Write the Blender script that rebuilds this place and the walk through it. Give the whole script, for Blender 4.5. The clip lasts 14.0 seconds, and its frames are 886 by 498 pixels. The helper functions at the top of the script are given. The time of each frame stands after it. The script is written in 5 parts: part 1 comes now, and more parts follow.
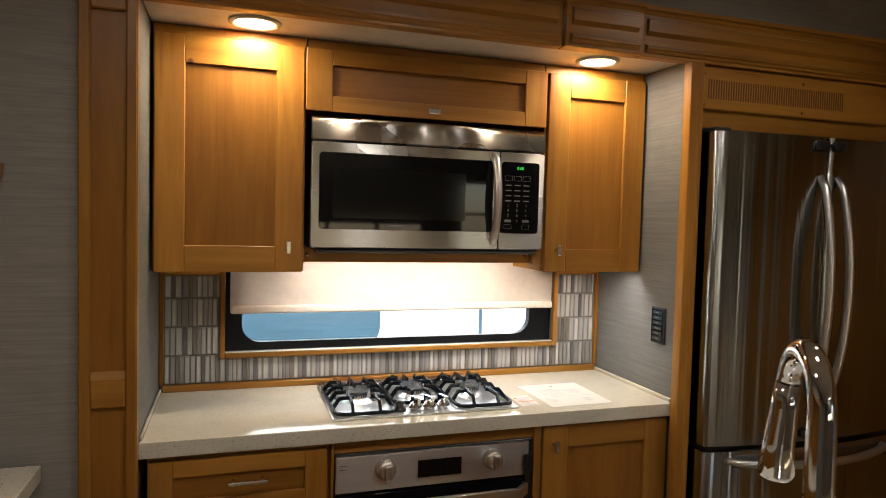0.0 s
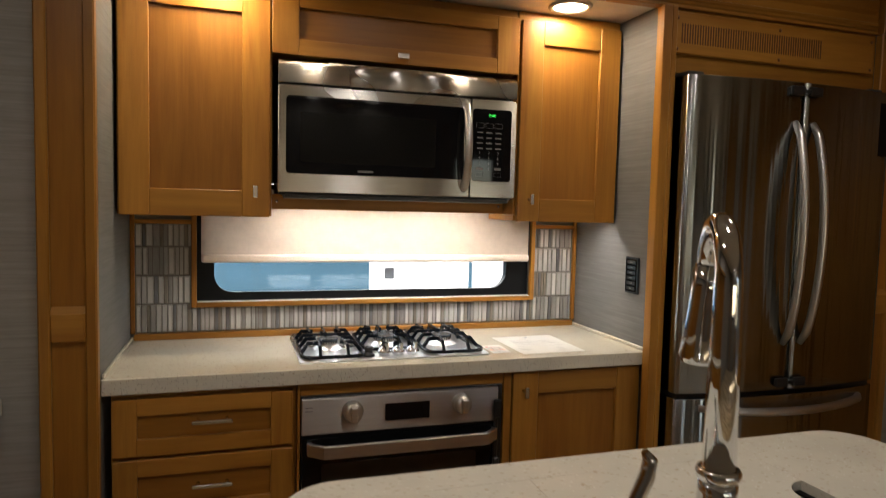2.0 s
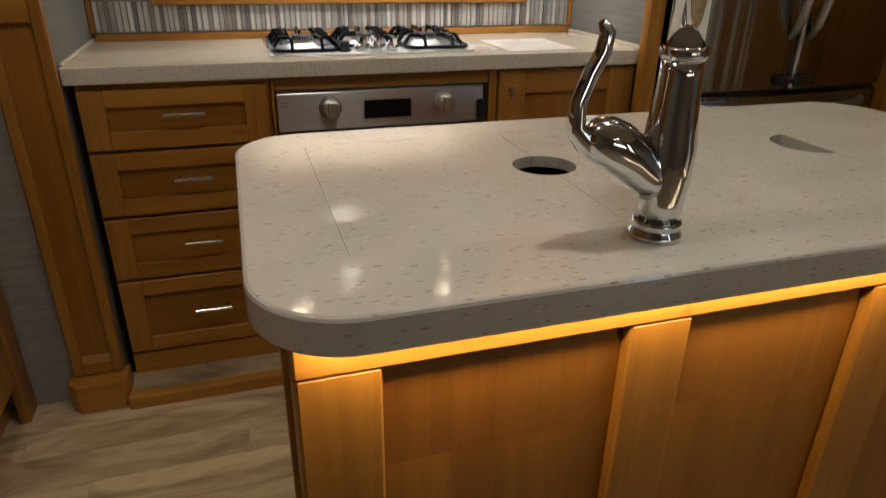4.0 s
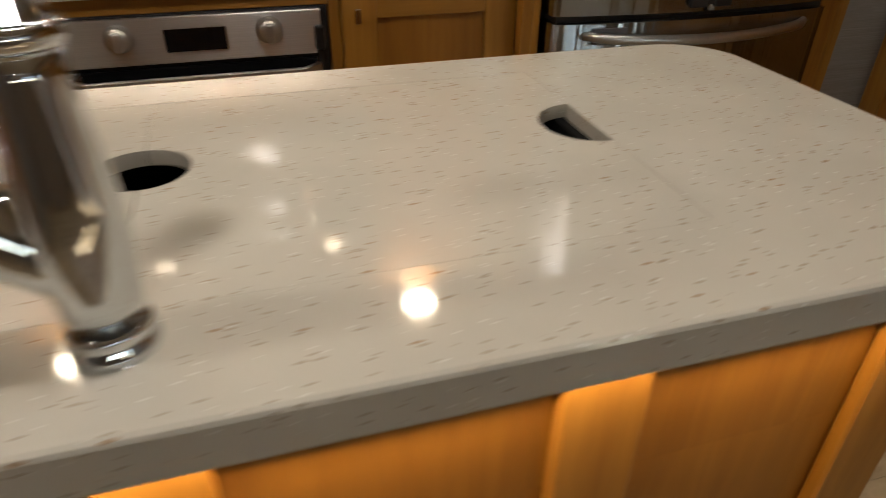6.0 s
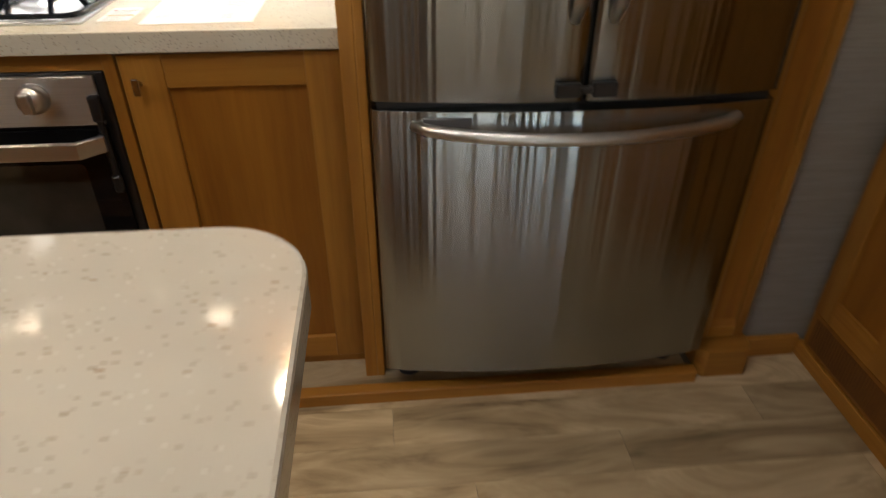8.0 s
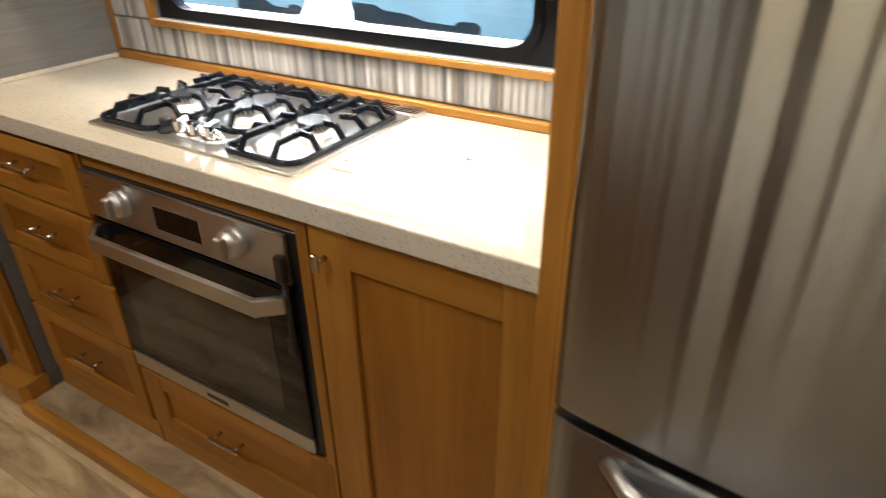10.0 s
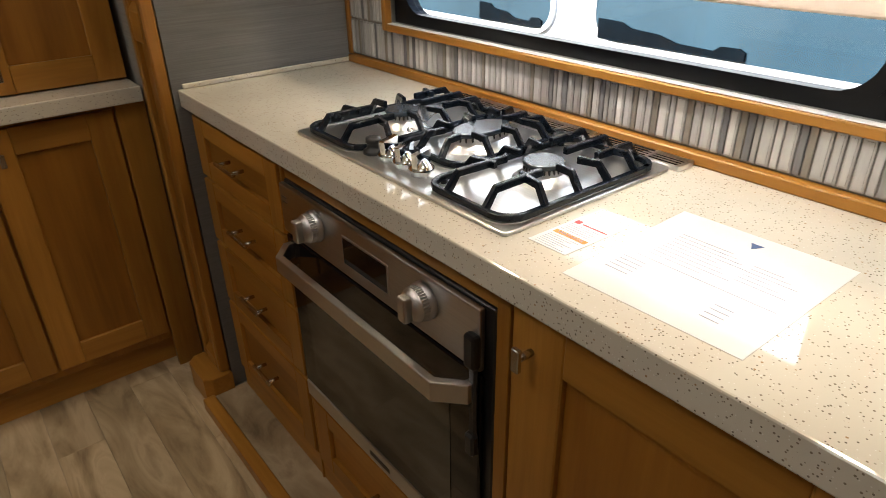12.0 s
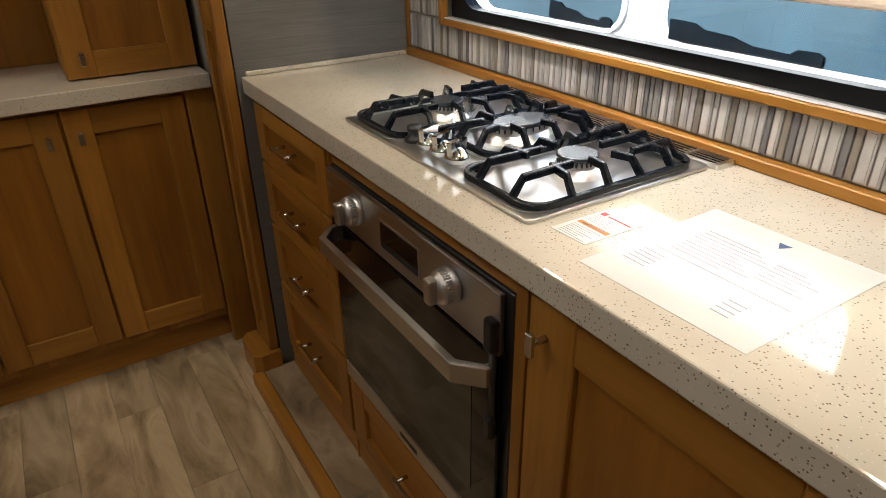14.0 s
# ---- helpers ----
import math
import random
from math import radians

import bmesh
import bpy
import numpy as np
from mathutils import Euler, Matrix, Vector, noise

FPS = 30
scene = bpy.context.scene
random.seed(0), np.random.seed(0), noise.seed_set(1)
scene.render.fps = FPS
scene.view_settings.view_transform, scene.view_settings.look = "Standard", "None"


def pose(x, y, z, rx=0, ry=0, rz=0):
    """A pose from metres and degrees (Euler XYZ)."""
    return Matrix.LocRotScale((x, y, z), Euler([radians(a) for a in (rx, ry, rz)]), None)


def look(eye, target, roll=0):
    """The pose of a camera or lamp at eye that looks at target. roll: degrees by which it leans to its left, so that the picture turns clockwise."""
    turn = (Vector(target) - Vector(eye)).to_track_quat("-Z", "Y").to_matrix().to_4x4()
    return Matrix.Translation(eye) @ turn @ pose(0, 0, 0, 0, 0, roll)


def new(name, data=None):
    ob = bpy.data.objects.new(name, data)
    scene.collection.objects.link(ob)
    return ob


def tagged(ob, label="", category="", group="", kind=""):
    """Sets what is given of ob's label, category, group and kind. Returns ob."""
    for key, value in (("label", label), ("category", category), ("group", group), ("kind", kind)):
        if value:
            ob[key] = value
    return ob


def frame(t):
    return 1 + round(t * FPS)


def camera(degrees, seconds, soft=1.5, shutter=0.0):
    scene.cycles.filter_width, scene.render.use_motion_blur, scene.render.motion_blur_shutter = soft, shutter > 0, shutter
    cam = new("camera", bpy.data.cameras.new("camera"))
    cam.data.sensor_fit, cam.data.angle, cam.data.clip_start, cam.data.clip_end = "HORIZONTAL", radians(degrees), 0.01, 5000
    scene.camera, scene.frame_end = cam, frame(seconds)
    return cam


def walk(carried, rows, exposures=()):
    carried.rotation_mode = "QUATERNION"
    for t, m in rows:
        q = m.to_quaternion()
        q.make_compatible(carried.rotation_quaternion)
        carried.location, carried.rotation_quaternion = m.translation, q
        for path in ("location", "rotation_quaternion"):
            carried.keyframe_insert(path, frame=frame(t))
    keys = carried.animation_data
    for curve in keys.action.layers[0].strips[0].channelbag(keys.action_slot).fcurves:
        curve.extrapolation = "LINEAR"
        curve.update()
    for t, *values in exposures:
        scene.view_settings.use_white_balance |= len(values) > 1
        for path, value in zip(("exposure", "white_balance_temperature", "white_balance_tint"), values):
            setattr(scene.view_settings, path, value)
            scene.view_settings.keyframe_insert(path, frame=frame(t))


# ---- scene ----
cam = camera(68.7, 14.0, soft=0.7, shutter=0.5)


def aim(t, x, y, z, yaw, pitch, roll):
    """One row of the walk: eye, yaw to the left of +y, pitch up, roll."""
    a, b = radians(yaw), radians(pitch)
    way = Vector((-math.sin(a) * math.cos(b), math.cos(a) * math.cos(b), math.sin(b)))
    return t, look((x, y, z), Vector((x, y, z)) + way, roll)


# seconds, eye (m), yaw, pitch, roll (degrees)
PATH = [
    (0.0, 0.217, -1.723, 1.484, -18.042, -2.726, 1.497),
    (0.5, 0.22, -1.686, 1.467, -18.091, -2.568, 1.524),
    (1.0, 0.25, -1.696, 1.465, -17.824, -2.796, 1.58),
    (1.5, 0.27, -1.723, 1.419, -17.884, -2.852, 1.516),
    (2.0, 0.321, -1.753, 1.361, -17.685, -3.836, 1.401),
    (2.5, 0.357, -1.775, 1.304, -17.492, -7.474, 1.241),
    (3.0, 0.376, -1.772, 1.231, -17.563, -13.228, 1.012),
    (3.2, 0.38, -1.766, 1.195, -17.71, -15.917, 0.892),
    (5.3, 0.596, -1.66, 1.172, -17.221, -32.019, 0.86),
    (5.5, 0.681, -1.633, 1.172, -17.161, -32.255, 0.835),
    (6.0, 0.895, -1.563, 1.172, -16.851, -32.844, 0.642),
    (6.5, 1.144, -1.516, 1.168, -16.793, -33.309, 0.754),
    (7.0, 1.339, -1.485, 1.151, -16.067, -33.464, 0.41),
    (7.2, 1.429, -1.44, 1.155, -15.595, -34.079, 0.228),
    (8.2, 1.66, -1.235, 1.265, -2.0, -33.4, 0.3),
    (9.3, 1.808, -0.887, 1.328, 15.024, -32.154, 0.71),
    (9.5, 1.825, -0.843, 1.375, 18.767, -32.402, 1.056),
    (10.0, 1.8, -0.666, 1.341, 31.737, -29.599, -0.71),
    (10.5, 1.676, -0.536, 1.322, 38.678, -28.923, -1.331),
    (11.0, 1.594, -0.483, 1.307, 42.431, -28.71, -0.954),
    (11.5, 1.571, -0.475, 1.309, 47.353, -28.494, -0.995),
    (12.0, 1.585, -0.463, 1.29, 51.638, -28.132, -0.957),
    (12.5, 1.616, -0.44, 1.285, 54.502, -28.042, -1.051),
    (13.0, 1.627, -0.431, 1.28, 56.127, -28.01, -0.987),
    (13.5, 1.636, -0.432, 1.282, 57.37, -28.056, -1.045),
    (14.0, 1.641, -0.437, 1.282, 58.163, -28.073, -0.983),
]
walk(cam, [aim(*row) for row in PATH], exposures=[(0.0, 1.86), (1.5, 1.75), (2.2, 1.68), (3.0, 1.55), (5.5, 1.93), (7.2, 2.08), (9.3, 2.60), (10.0, 2.62), (11.0, 2.05), (12.0, 1.76), (14.0, 1.66)])

# ---- world, sun, lamps ----
world = bpy.data.worlds.new("world")
scene.world = world
world.use_nodes = True
wt = world.node_tree
sky = wt.nodes.new("ShaderNodeTexSky")
sky.sky_type, sky.sun_disc = "NISHITA", False
sky.sun_elevation, sky.sun_rotation = radians(41), radians(198)
wt.links.new(sky.outputs["Color"], wt.nodes["Background"].inputs["Color"])
wt.nodes["Background"].inputs["Strength"].default_value = 0.15

sun_data = bpy.data.lights.new("sun", "SUN")
sun_data.energy, sun_data.angle, sun_data.color = 5.0, radians(0.5), (1.0, 0.95, 0.88)
sun = new("sun", sun_data)
sun.matrix_world = look((-4, -12, 11), (0, 0, 0))


def lamp(name, kind, place, power, colour, size=0.1, size_y=None, down=True, aim_at=None, spread=180):
    data = bpy.data.lights.new(name, kind)
    data.energy, data.color = power, colour
    if kind == "AREA":
        data.shape = "RECTANGLE" if size_y else "DISK"
        data.size = size
        data.spread = radians(spread)
        if size_y:
            data.size_y = size_y
    ob = new(name, data)
    ob.matrix_world = look(place, aim_at or (place[0], place[1] + 1e-4, place[2] - 1))
    return ob


WARM, SOFTWARM, COOL = (1.0, 0.83, 0.60), (1.0, 0.93, 0.85), (0.80, 0.90, 1.0)
# the two downlights in the slide-out's soffit
for lx, ly in ((0.27, 0.13), (1.325, 0.13)):
    lamp("downlight_lamp", "AREA", (lx, ly, 1.990), 0.95, WARM, size=0.10)
CEILING_AND_FILL_LAMPS = ((1.00, -4.10), (1.56, -4.10), (-0.10, -1.2), (0.90, -1.2), (1.80, -0.75))
# downlights of the main ceiling; the three nearer ones are unseen, added as fill
for lx, ly in CEILING_AND_FILL_LAMPS:
    lamp("ceiling_lamp", "AREA", (lx, ly, 2.335), 1.7 if lx == 0.90 else 1.4 if lx < 0 else 0.7 if ly > -1 else 0.4, SOFTWARM, size=0.13, spread=160)
# light strip under the wall cabinets
for lx, ly, lz, wide, power in ((0.79, 0.328, 1.358, 0.68, 1.0), (1.38, 0.236, 1.329, 0.28, 0.36)):
    lamp("strip_lamp", "AREA", (lx, ly, lz), power, (1.0, 0.94, 0.86), size=wide, size_y=0.010, aim_at=(lx, ly + (0.09 if lx < 1 else 0.02), 0.9), spread=150)
# light strip under the island's top
lamp("island_strip_lamp", "AREA", (0.95, -1.280, 0.868), 0.70, (1.0, 0.72, 0.36), size=1.05, size_y=0.012, aim_at=(0.95, -1.262, 0.5))

# ---- materials ----


def mat(name):
    m = bpy.data.materials.new(name)
    m.use_nodes = True
    nt = m.node_tree
    return m, nt, nt.nodes["Principled BSDF"]


def nd(nt, kind, **props):
    n = nt.nodes.new(kind)
    for k, v in props.items():
        n.inputs[k].default_value = v
    return n


def coords(nt, scale, rotate=(0, 0, 0)):
    tc = nt.nodes.new("ShaderNodeTexCoord")
    mp = nt.nodes.new("ShaderNodeMapping")
    mp.inputs["Scale"].default_value = scale
    mp.inputs["Rotation"].default_value = rotate
    nt.links.new(tc.outputs["Object"], mp.inputs["Vector"])
    return mp.outputs["Vector"]


def tex_noise(nt, vec, scale, detail=4.0, rough=0.55, distortion=0.0):
    n = nt.nodes.new("ShaderNodeTexNoise")
    n.inputs["Scale"].default_value, n.inputs["Detail"].default_value = scale, detail
    n.inputs["Roughness"].default_value, n.inputs["Distortion"].default_value = rough, distortion
    nt.links.new(vec, n.inputs["Vector"])
    return n.outputs["Fac"]


def ramp(nt, fac, stops):
    r = nt.nodes.new("ShaderNodeValToRGB")
    el = r.color_ramp.elements
    while len(el) < len(stops):
        el.new(0.5)
    for e, (p, c) in zip(el, stops):
        e.position, e.color = p, (*c, 1) if len(c) == 3 else c
    nt.links.new(fac, r.inputs["Fac"])
    return r.outputs["Color"]


def mix(nt, fac, a, b, blend="MIX"):
    n = nt.nodes.new("ShaderNodeMix")
    n.data_type, n.blend_type = "RGBA", blend
    for sock, v in ((n.inputs["Factor"], fac), (n.inputs["A"], a), (n.inputs["B"], b)):
        if isinstance(v, bpy.types.NodeSocket):
            nt.links.new(v, sock)
        elif isinstance(v, (int, float)):
            sock.default_value = v
        else:
            sock.default_value = (*v, 1)
    return n.outputs["Result"]


def bump(nt, bsdf, height, strength, distance=0.002):
    b = nt.nodes.new("ShaderNodeBump")
    b.inputs["Strength"].default_value, b.inputs["Distance"].default_value = strength, distance
    nt.links.new(height, b.inputs["Height"])
    nt.links.new(b.outputs["Normal"], bsdf.inputs["Normal"])


def object_random(nt):
    return nt.nodes.new("ShaderNodeObjectInfo").outputs["Random"]


def shifted(nt, vec):
    """Coordinates moved by each object's own random number, so that no two boards share their grain."""
    add = nt.nodes.new("ShaderNodeVectorMath")
    mul = nt.nodes.new("ShaderNodeMath")
    mul.operation = "MULTIPLY"
    mul.inputs[1].default_value = 37.0
    nt.links.new(object_random(nt), mul.inputs[0])
    nt.links.new(vec, add.inputs[0])
    nt.links.new(mul.outputs[0], add.inputs[1])
    return add.outputs[0]


def make_wood(name, axis, dark=(0.225, 0.085, 0.011), light=(0.43, 0.203, 0.034), rough=0.40):
    m, nt, b = mat(name)
    along, across = 1.1, 15.0
    scale = [across] * 3
    scale["xyz".index(axis)] = along
    v = shifted(nt, coords(nt, scale))
    grain = tex_noise(nt, v, 1.0, 6, 0.6, 0.6)
    scale2 = [s * 7 for s in scale]
    scale2["xyz".index(axis)] = 5.0
    fine = tex_noise(nt, shifted(nt, coords(nt, scale2)), 1.0, 3, 0.6)
    blotch = tex_noise(nt, coords(nt, (2.5, 2.5, 2.5)), 1.0, 2, 0.5)
    c = ramp(nt, grain, [(0.30, dark), (0.50, tuple((a + q) / 2 for a, q in zip(dark, light))), (0.72, light)])
    c = mix(nt, ramp(nt, fine, [(0.35, (0.0,) * 3), (0.75, (0.26,) * 3)]), c, tuple(0.55 * a for a in dark))
    c = mix(nt, ramp(nt, blotch, [(0.35, (0,) * 3), (0.7, (0.35,) * 3)]), c, tuple(min(1, 1.12 * a) for a in light))
    hs = nt.nodes.new("ShaderNodeHueSaturation")
    rnd = nt.nodes.new("ShaderNodeMapRange")
    rnd.inputs["To Min"].default_value, rnd.inputs["To Max"].default_value = 0.86, 1.12
    nt.links.new(object_random(nt), rnd.inputs["Value"])
    nt.links.new(rnd.outputs["Result"], hs.inputs["Value"])
    nt.links.new(c, hs.inputs["Color"])
    # small dark knots
    vor = nt.nodes.new("ShaderNodeTexVoronoi")
    vor.inputs["Scale"].default_value = 2.6
    nt.links.new(coords(nt, (1, 1, 1)), vor.inputs["Vector"])
    knot = ramp(nt, vor.outputs["Distance"], [(0.012, (1,) * 3), (0.03, (0,) * 3)])
    c = mix(nt, knot, hs.outputs["Color"], (0.10, 0.035, 0.01))
    nt.links.new(c, b.inputs["Base Color"])
    b.inputs["Roughness"].default_value = rough
    b.inputs["Coat Weight"].default_value, b.inputs["Coat Roughness"].default_value = 0.05, 0.2
    b.inputs["Specular IOR Level"].default_value = 0.35
    bump(nt, b, fine, 0.06)
    return m


WOOD_Z = make_wood("alder_upright_grain", "z")
WOOD_X = make_wood("alder_level_grain", "x")
WOOD_Y = make_wood("alder_deep_grain", "y")
WOOD_PANEL = make_wood("alder_panel", "z", dark=(0.185, 0.066, 0.008), light=(0.34, 0.145, 0.021))
WOOD_PANEL_X = make_wood("alder_panel_level", "x", dark=(0.185, 0.066, 0.008), light=(0.34, 0.145, 0.021))


def make_wallpaper(name, a, c, axis="x"):
    m, nt, b = mat(name)
    s = {"x": (3, 3, 260), "z": (260, 260, 3)}[axis]
    lines = tex_noise(nt, coords(nt, s), 1.0, 3, 0.7)
    s2 = tuple(q * 2.5 if q < 10 else q * 0.22 for q in s)
    broad = tex_noise(nt, coords(nt, s2), 1.0, 3, 0.6)
    col = ramp(nt, lines, [(0.3, a), (0.7, c)])
    col = mix(nt, ramp(nt, broad, [(0.38, (0,) * 3), (0.7, (0.35,) * 3)]), col, tuple(q * 0.72 for q in a))
    nt.links.new(col, b.inputs["Base Color"])
    b.inputs["Roughness"].default_value = 0.62
    bump(nt, b, lines, 0.25, 0.0008)
    return m


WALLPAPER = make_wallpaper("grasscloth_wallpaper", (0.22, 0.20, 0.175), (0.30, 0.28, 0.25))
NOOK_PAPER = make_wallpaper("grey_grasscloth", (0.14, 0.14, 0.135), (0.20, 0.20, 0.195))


def make_quartz(name, base, fleck, streak=1.0, few=0.60, dark=0.30, brown=(0.30, 0.17, 0.07)):
    m, nt, b = mat(name)
    soft = tex_noise(nt, coords(nt, (9, 9, 9)), 1.0, 3, 0.5)
    col = ramp(nt, soft, [(0.35, tuple(0.93 * q for q in base)), (0.65, base)])
    for k, (sc, size, tone) in enumerate(((190.0, 0.27, tuple(0.85 * q for q in fleck)), (215.0, 0.26, tuple(dark * q for q in fleck)), (110.0, 0.17, brown), (260.0, 0.24, (0.72, 0.70, 0.64)))):
        vor = nt.nodes.new("ShaderNodeTexVoronoi")
        vor.inputs["Scale"].default_value = sc
        nt.links.new(coords(nt, (streak, 1, 1), (0, 0, 0.4 * k)), vor.inputs["Vector"])
        spot = ramp(nt, vor.outputs["Distance"], [(size * 0.65, (0.85,) * 3), (size, (0,) * 3)])
        keep = ramp(nt, vor.outputs["Color"], [(few - 0.01, (0,) * 3), (few + 0.01, (1,) * 3)])
        col = mix(nt, mix(nt, 1.0, spot, keep, "MULTIPLY"), col, tone)
    nt.links.new(col, b.inputs["Base Color"])
    b.inputs["Roughness"].default_value = 0.07
    b.inputs["Coat Weight"].default_value, b.inputs["Coat Roughness"].default_value = 0.3, 0.02
    return m


QUARTZ = make_quartz("speckled_quartz", (0.62, 0.575, 0.475), (0.19, 0.145, 0.10), few=0.66, dark=0.45)
QUARTZ_ISLAND = make_quartz("island_quartz", (0.58, 0.54, 0.46), (0.45, 0.365, 0.27), 0.28, 0.70, 0.80, (0.33, 0.20, 0.10))


def plain(name, colour, rough=0.5, metal=0.0, coat=0.0, vary=0.08, scale=18.0, bumpy=0.0, gloss=0.5):
    m, nt, b = mat(name)
    b.inputs["Specular IOR Level"].default_value = gloss
    n = tex_noise(nt, coords(nt, (scale,) * 3), 1.0, 4, 0.6)
    lo, hi = tuple(q * (1 - vary) for q in colour), tuple(min(1, q * (1 + vary)) for q in colour)
    nt.links.new(ramp(nt, n, [(0.3, lo), (0.7, hi)]), b.inputs["Base Color"])
    b.inputs["Roughness"].default_value, b.inputs["Metallic"].default_value = rough, metal
    b.inputs["Coat Weight"].default_value = coat
    if bumpy:
        bump(nt, b, tex_noise(nt, coords(nt, (scale * 12,) * 3), 1.0, 2, 0.5), bumpy, 0.0006)
    return m


def make_steel(name, axis, colour=(0.62, 0.61, 0.59), rough=0.32, aniso=0.9, wavy=False):
    m, nt, b = mat(name)
    s = [900.0] * 3
    s["xyz".index(axis)] = 6.0
    fine = tex_noise(nt, coords(nt, s), 1.0, 3, 0.6)
    s2 = [3.0] * 3
    broad = tex_noise(nt, coords(nt, s2), 1.0, 2, 0.5)
    nt.links.new(ramp(nt, fine, [(0.3, tuple(0.86 * q for q in colour)), (0.7, colour)]), b.inputs["Base Color"])
    nt.links.new(ramp(nt, broad, [(0.3, (rough * (1 if wavy else 0.85),) * 3), (0.7, (rough * (1 if wavy else 1.2),) * 3)]), b.inputs["Roughness"])
    b.inputs["Metallic"].default_value = 1.0
    b.inputs["Anisotropic"].default_value = aniso
    # brushed level, so highlights smear upright
    b.inputs["Anisotropic Rotation"].default_value = 0.25
    tan = nt.nodes.new("ShaderNodeTangent")
    tan.direction_type, tan.axis = "RADIAL", "Z"
    nt.links.new(tan.outputs["Tangent"], b.inputs["Tangent"])
    if wavy:
        wave = tex_noise(nt, coords(nt, (10, 0, 0.02)), 1.0, 3, 0.5)
        bump(nt, b, wave, 1.0, 0.012)
    else:
        bump(nt, b, fine, 0.05, 0.0004)
    return m


STEEL_X = make_steel("brushed_steel_level", "x")
STEEL_Z = make_steel("brushed_steel_door", "x", (0.37, 0.385, 0.38), 0.22, 1.0, True)
STEEL_OVEN = make_steel("dull_brushed_steel", "x", (0.55, 0.54, 0.515), 0.25, 1.0)
STEEL_BAR = make_steel("satin_steel_bar", "x", (0.62, 0.61, 0.59), 0.36, 0.3)
STEEL_COOK = make_steel("cooktop_steel", "x", (0.74, 0.74, 0.73), 0.29, 0.3)
CHROME = plain("chrome", (0.66, 0.68, 0.70), 0.04, 1.0, vary=0.02)
NICKEL = plain("satin_nickel", (0.62, 0.60, 0.56), 0.22, 1.0, vary=0.04)
BLACK = plain("black_plastic", (0.012, 0.012, 0.013), 0.35)
RUBBER = plain("black_rubber", (0.006, 0.007, 0.009), 0.32, bumpy=0.1, gloss=0.3)
IRON = plain("cast_iron", (0.005, 0.008, 0.013), 0.22, bumpy=0.15, scale=60, gloss=0.3)
# enamel tinted blue-grey to paint in the sky that caps reflect
CAP_SKY_ENAMEL = plain("burner_cap_sky_enamel", (0.030, 0.038, 0.048), 0.20, gloss=0.6)
BLACK_GLASS = plain("black_glass", (0.006, 0.006, 0.007), 0.04, vary=0.05, gloss=0.3)
OVEN_GLASS = plain("oven_window_glass", (0.030, 0.029, 0.026), 0.05, vary=0.3, scale=7)
SCREEN = plain("microwave_window", (0.008, 0.008, 0.008), 0.10, vary=0.3, scale=220, gloss=0.2)
DARK_GREY = plain("dark_grey_metal", (0.05, 0.05, 0.052), 0.45, 0.3)
CEILING_WHITE = plain("ceiling_vinyl", (0.62, 0.58, 0.51), 0.6, bumpy=0.15)
FABRIC = plain("shade_fabric", (0.70, 0.60, 0.505), 0.75, vary=0.05, bumpy=0.3, scale=40)
PAPER = plain("paper", (0.70, 0.69, 0.66), 0.30, coat=0.5, vary=0.02)
INK = plain("grey_ink", (0.36, 0.36, 0.38), 0.6)
RED_INK = plain("red_ink", (0.55, 0.05, 0.05), 0.5)
ORANGE_INK = plain("orange_ink", (0.85, 0.26, 0.04), 0.5)
BLUE_INK = plain("blue_ink", (0.05, 0.09, 0.20), 0.5)
BUTTON_INK = plain("keypad_grey", (0.16, 0.16, 0.16), 0.5)
GROUT = plain("taupe_grout", (0.17, 0.155, 0.135), 0.8)
# near-black colour that paints the shade inside sink and vent hollows
HOLLOW_SHADE = plain("hollow_shade", (0.006, 0.006, 0.006), 0.8, gloss=0.08)
WHITE_VEHICLE = plain("white_vehicle_paint", (0.80, 0.81, 0.82), 0.3, coat=0.5, vary=0.02)
VEHICLE_GLASS = plain("tinted_vehicle_glass", (0.035, 0.072, 0.10), 0.06, vary=0.2, scale=1.5)
DASH = plain("dark_dashboard", (0.003, 0.006, 0.009), 0.85, vary=0.3, scale=9, gloss=0.05)
ASPHALT = plain("asphalt", (0.055, 0.055, 0.055), 0.9, bumpy=0.4, scale=8)


def make_tile(name, colour, rim):
    m, nt, b = mat(name)
    n = tex_noise(nt, shifted(nt, coords(nt, (60, 60, 14))), 1.0, 3, 0.6)
    c = ramp(nt, n, [(0.3, tuple(q * 0.85 for q in colour)), (0.7, tuple(min(1, q * 1.1) for q in colour))])
    nt.links.new(c, b.inputs["Base Color"])
    b.inputs["Roughness"].default_value = 0.10
    b.inputs["Coat Weight"].default_value = 0.6
    return m


TILES = [make_tile("tile_" + n, c, 0) for n, c in (
    ("pale", (0.55, 0.54, 0.515)), ("pearl", (0.42, 0.41, 0.395)), ("grey", (0.27, 0.262, 0.25)),
    ("taupe", (0.22, 0.195, 0.165)), ("slate", (0.15, 0.15, 0.155)))]
TILE_RIM = plain("tile_rim", (0.36, 0.35, 0.33), 0.15, coat=0.5)


def glow(name, colour, strength):
    m, nt, b = mat(name)
    b.inputs["Base Color"].default_value = (*colour, 1)
    b.inputs["Emission Color"].default_value = (*colour, 1)
    b.inputs["Emission Strength"].default_value = strength
    return m


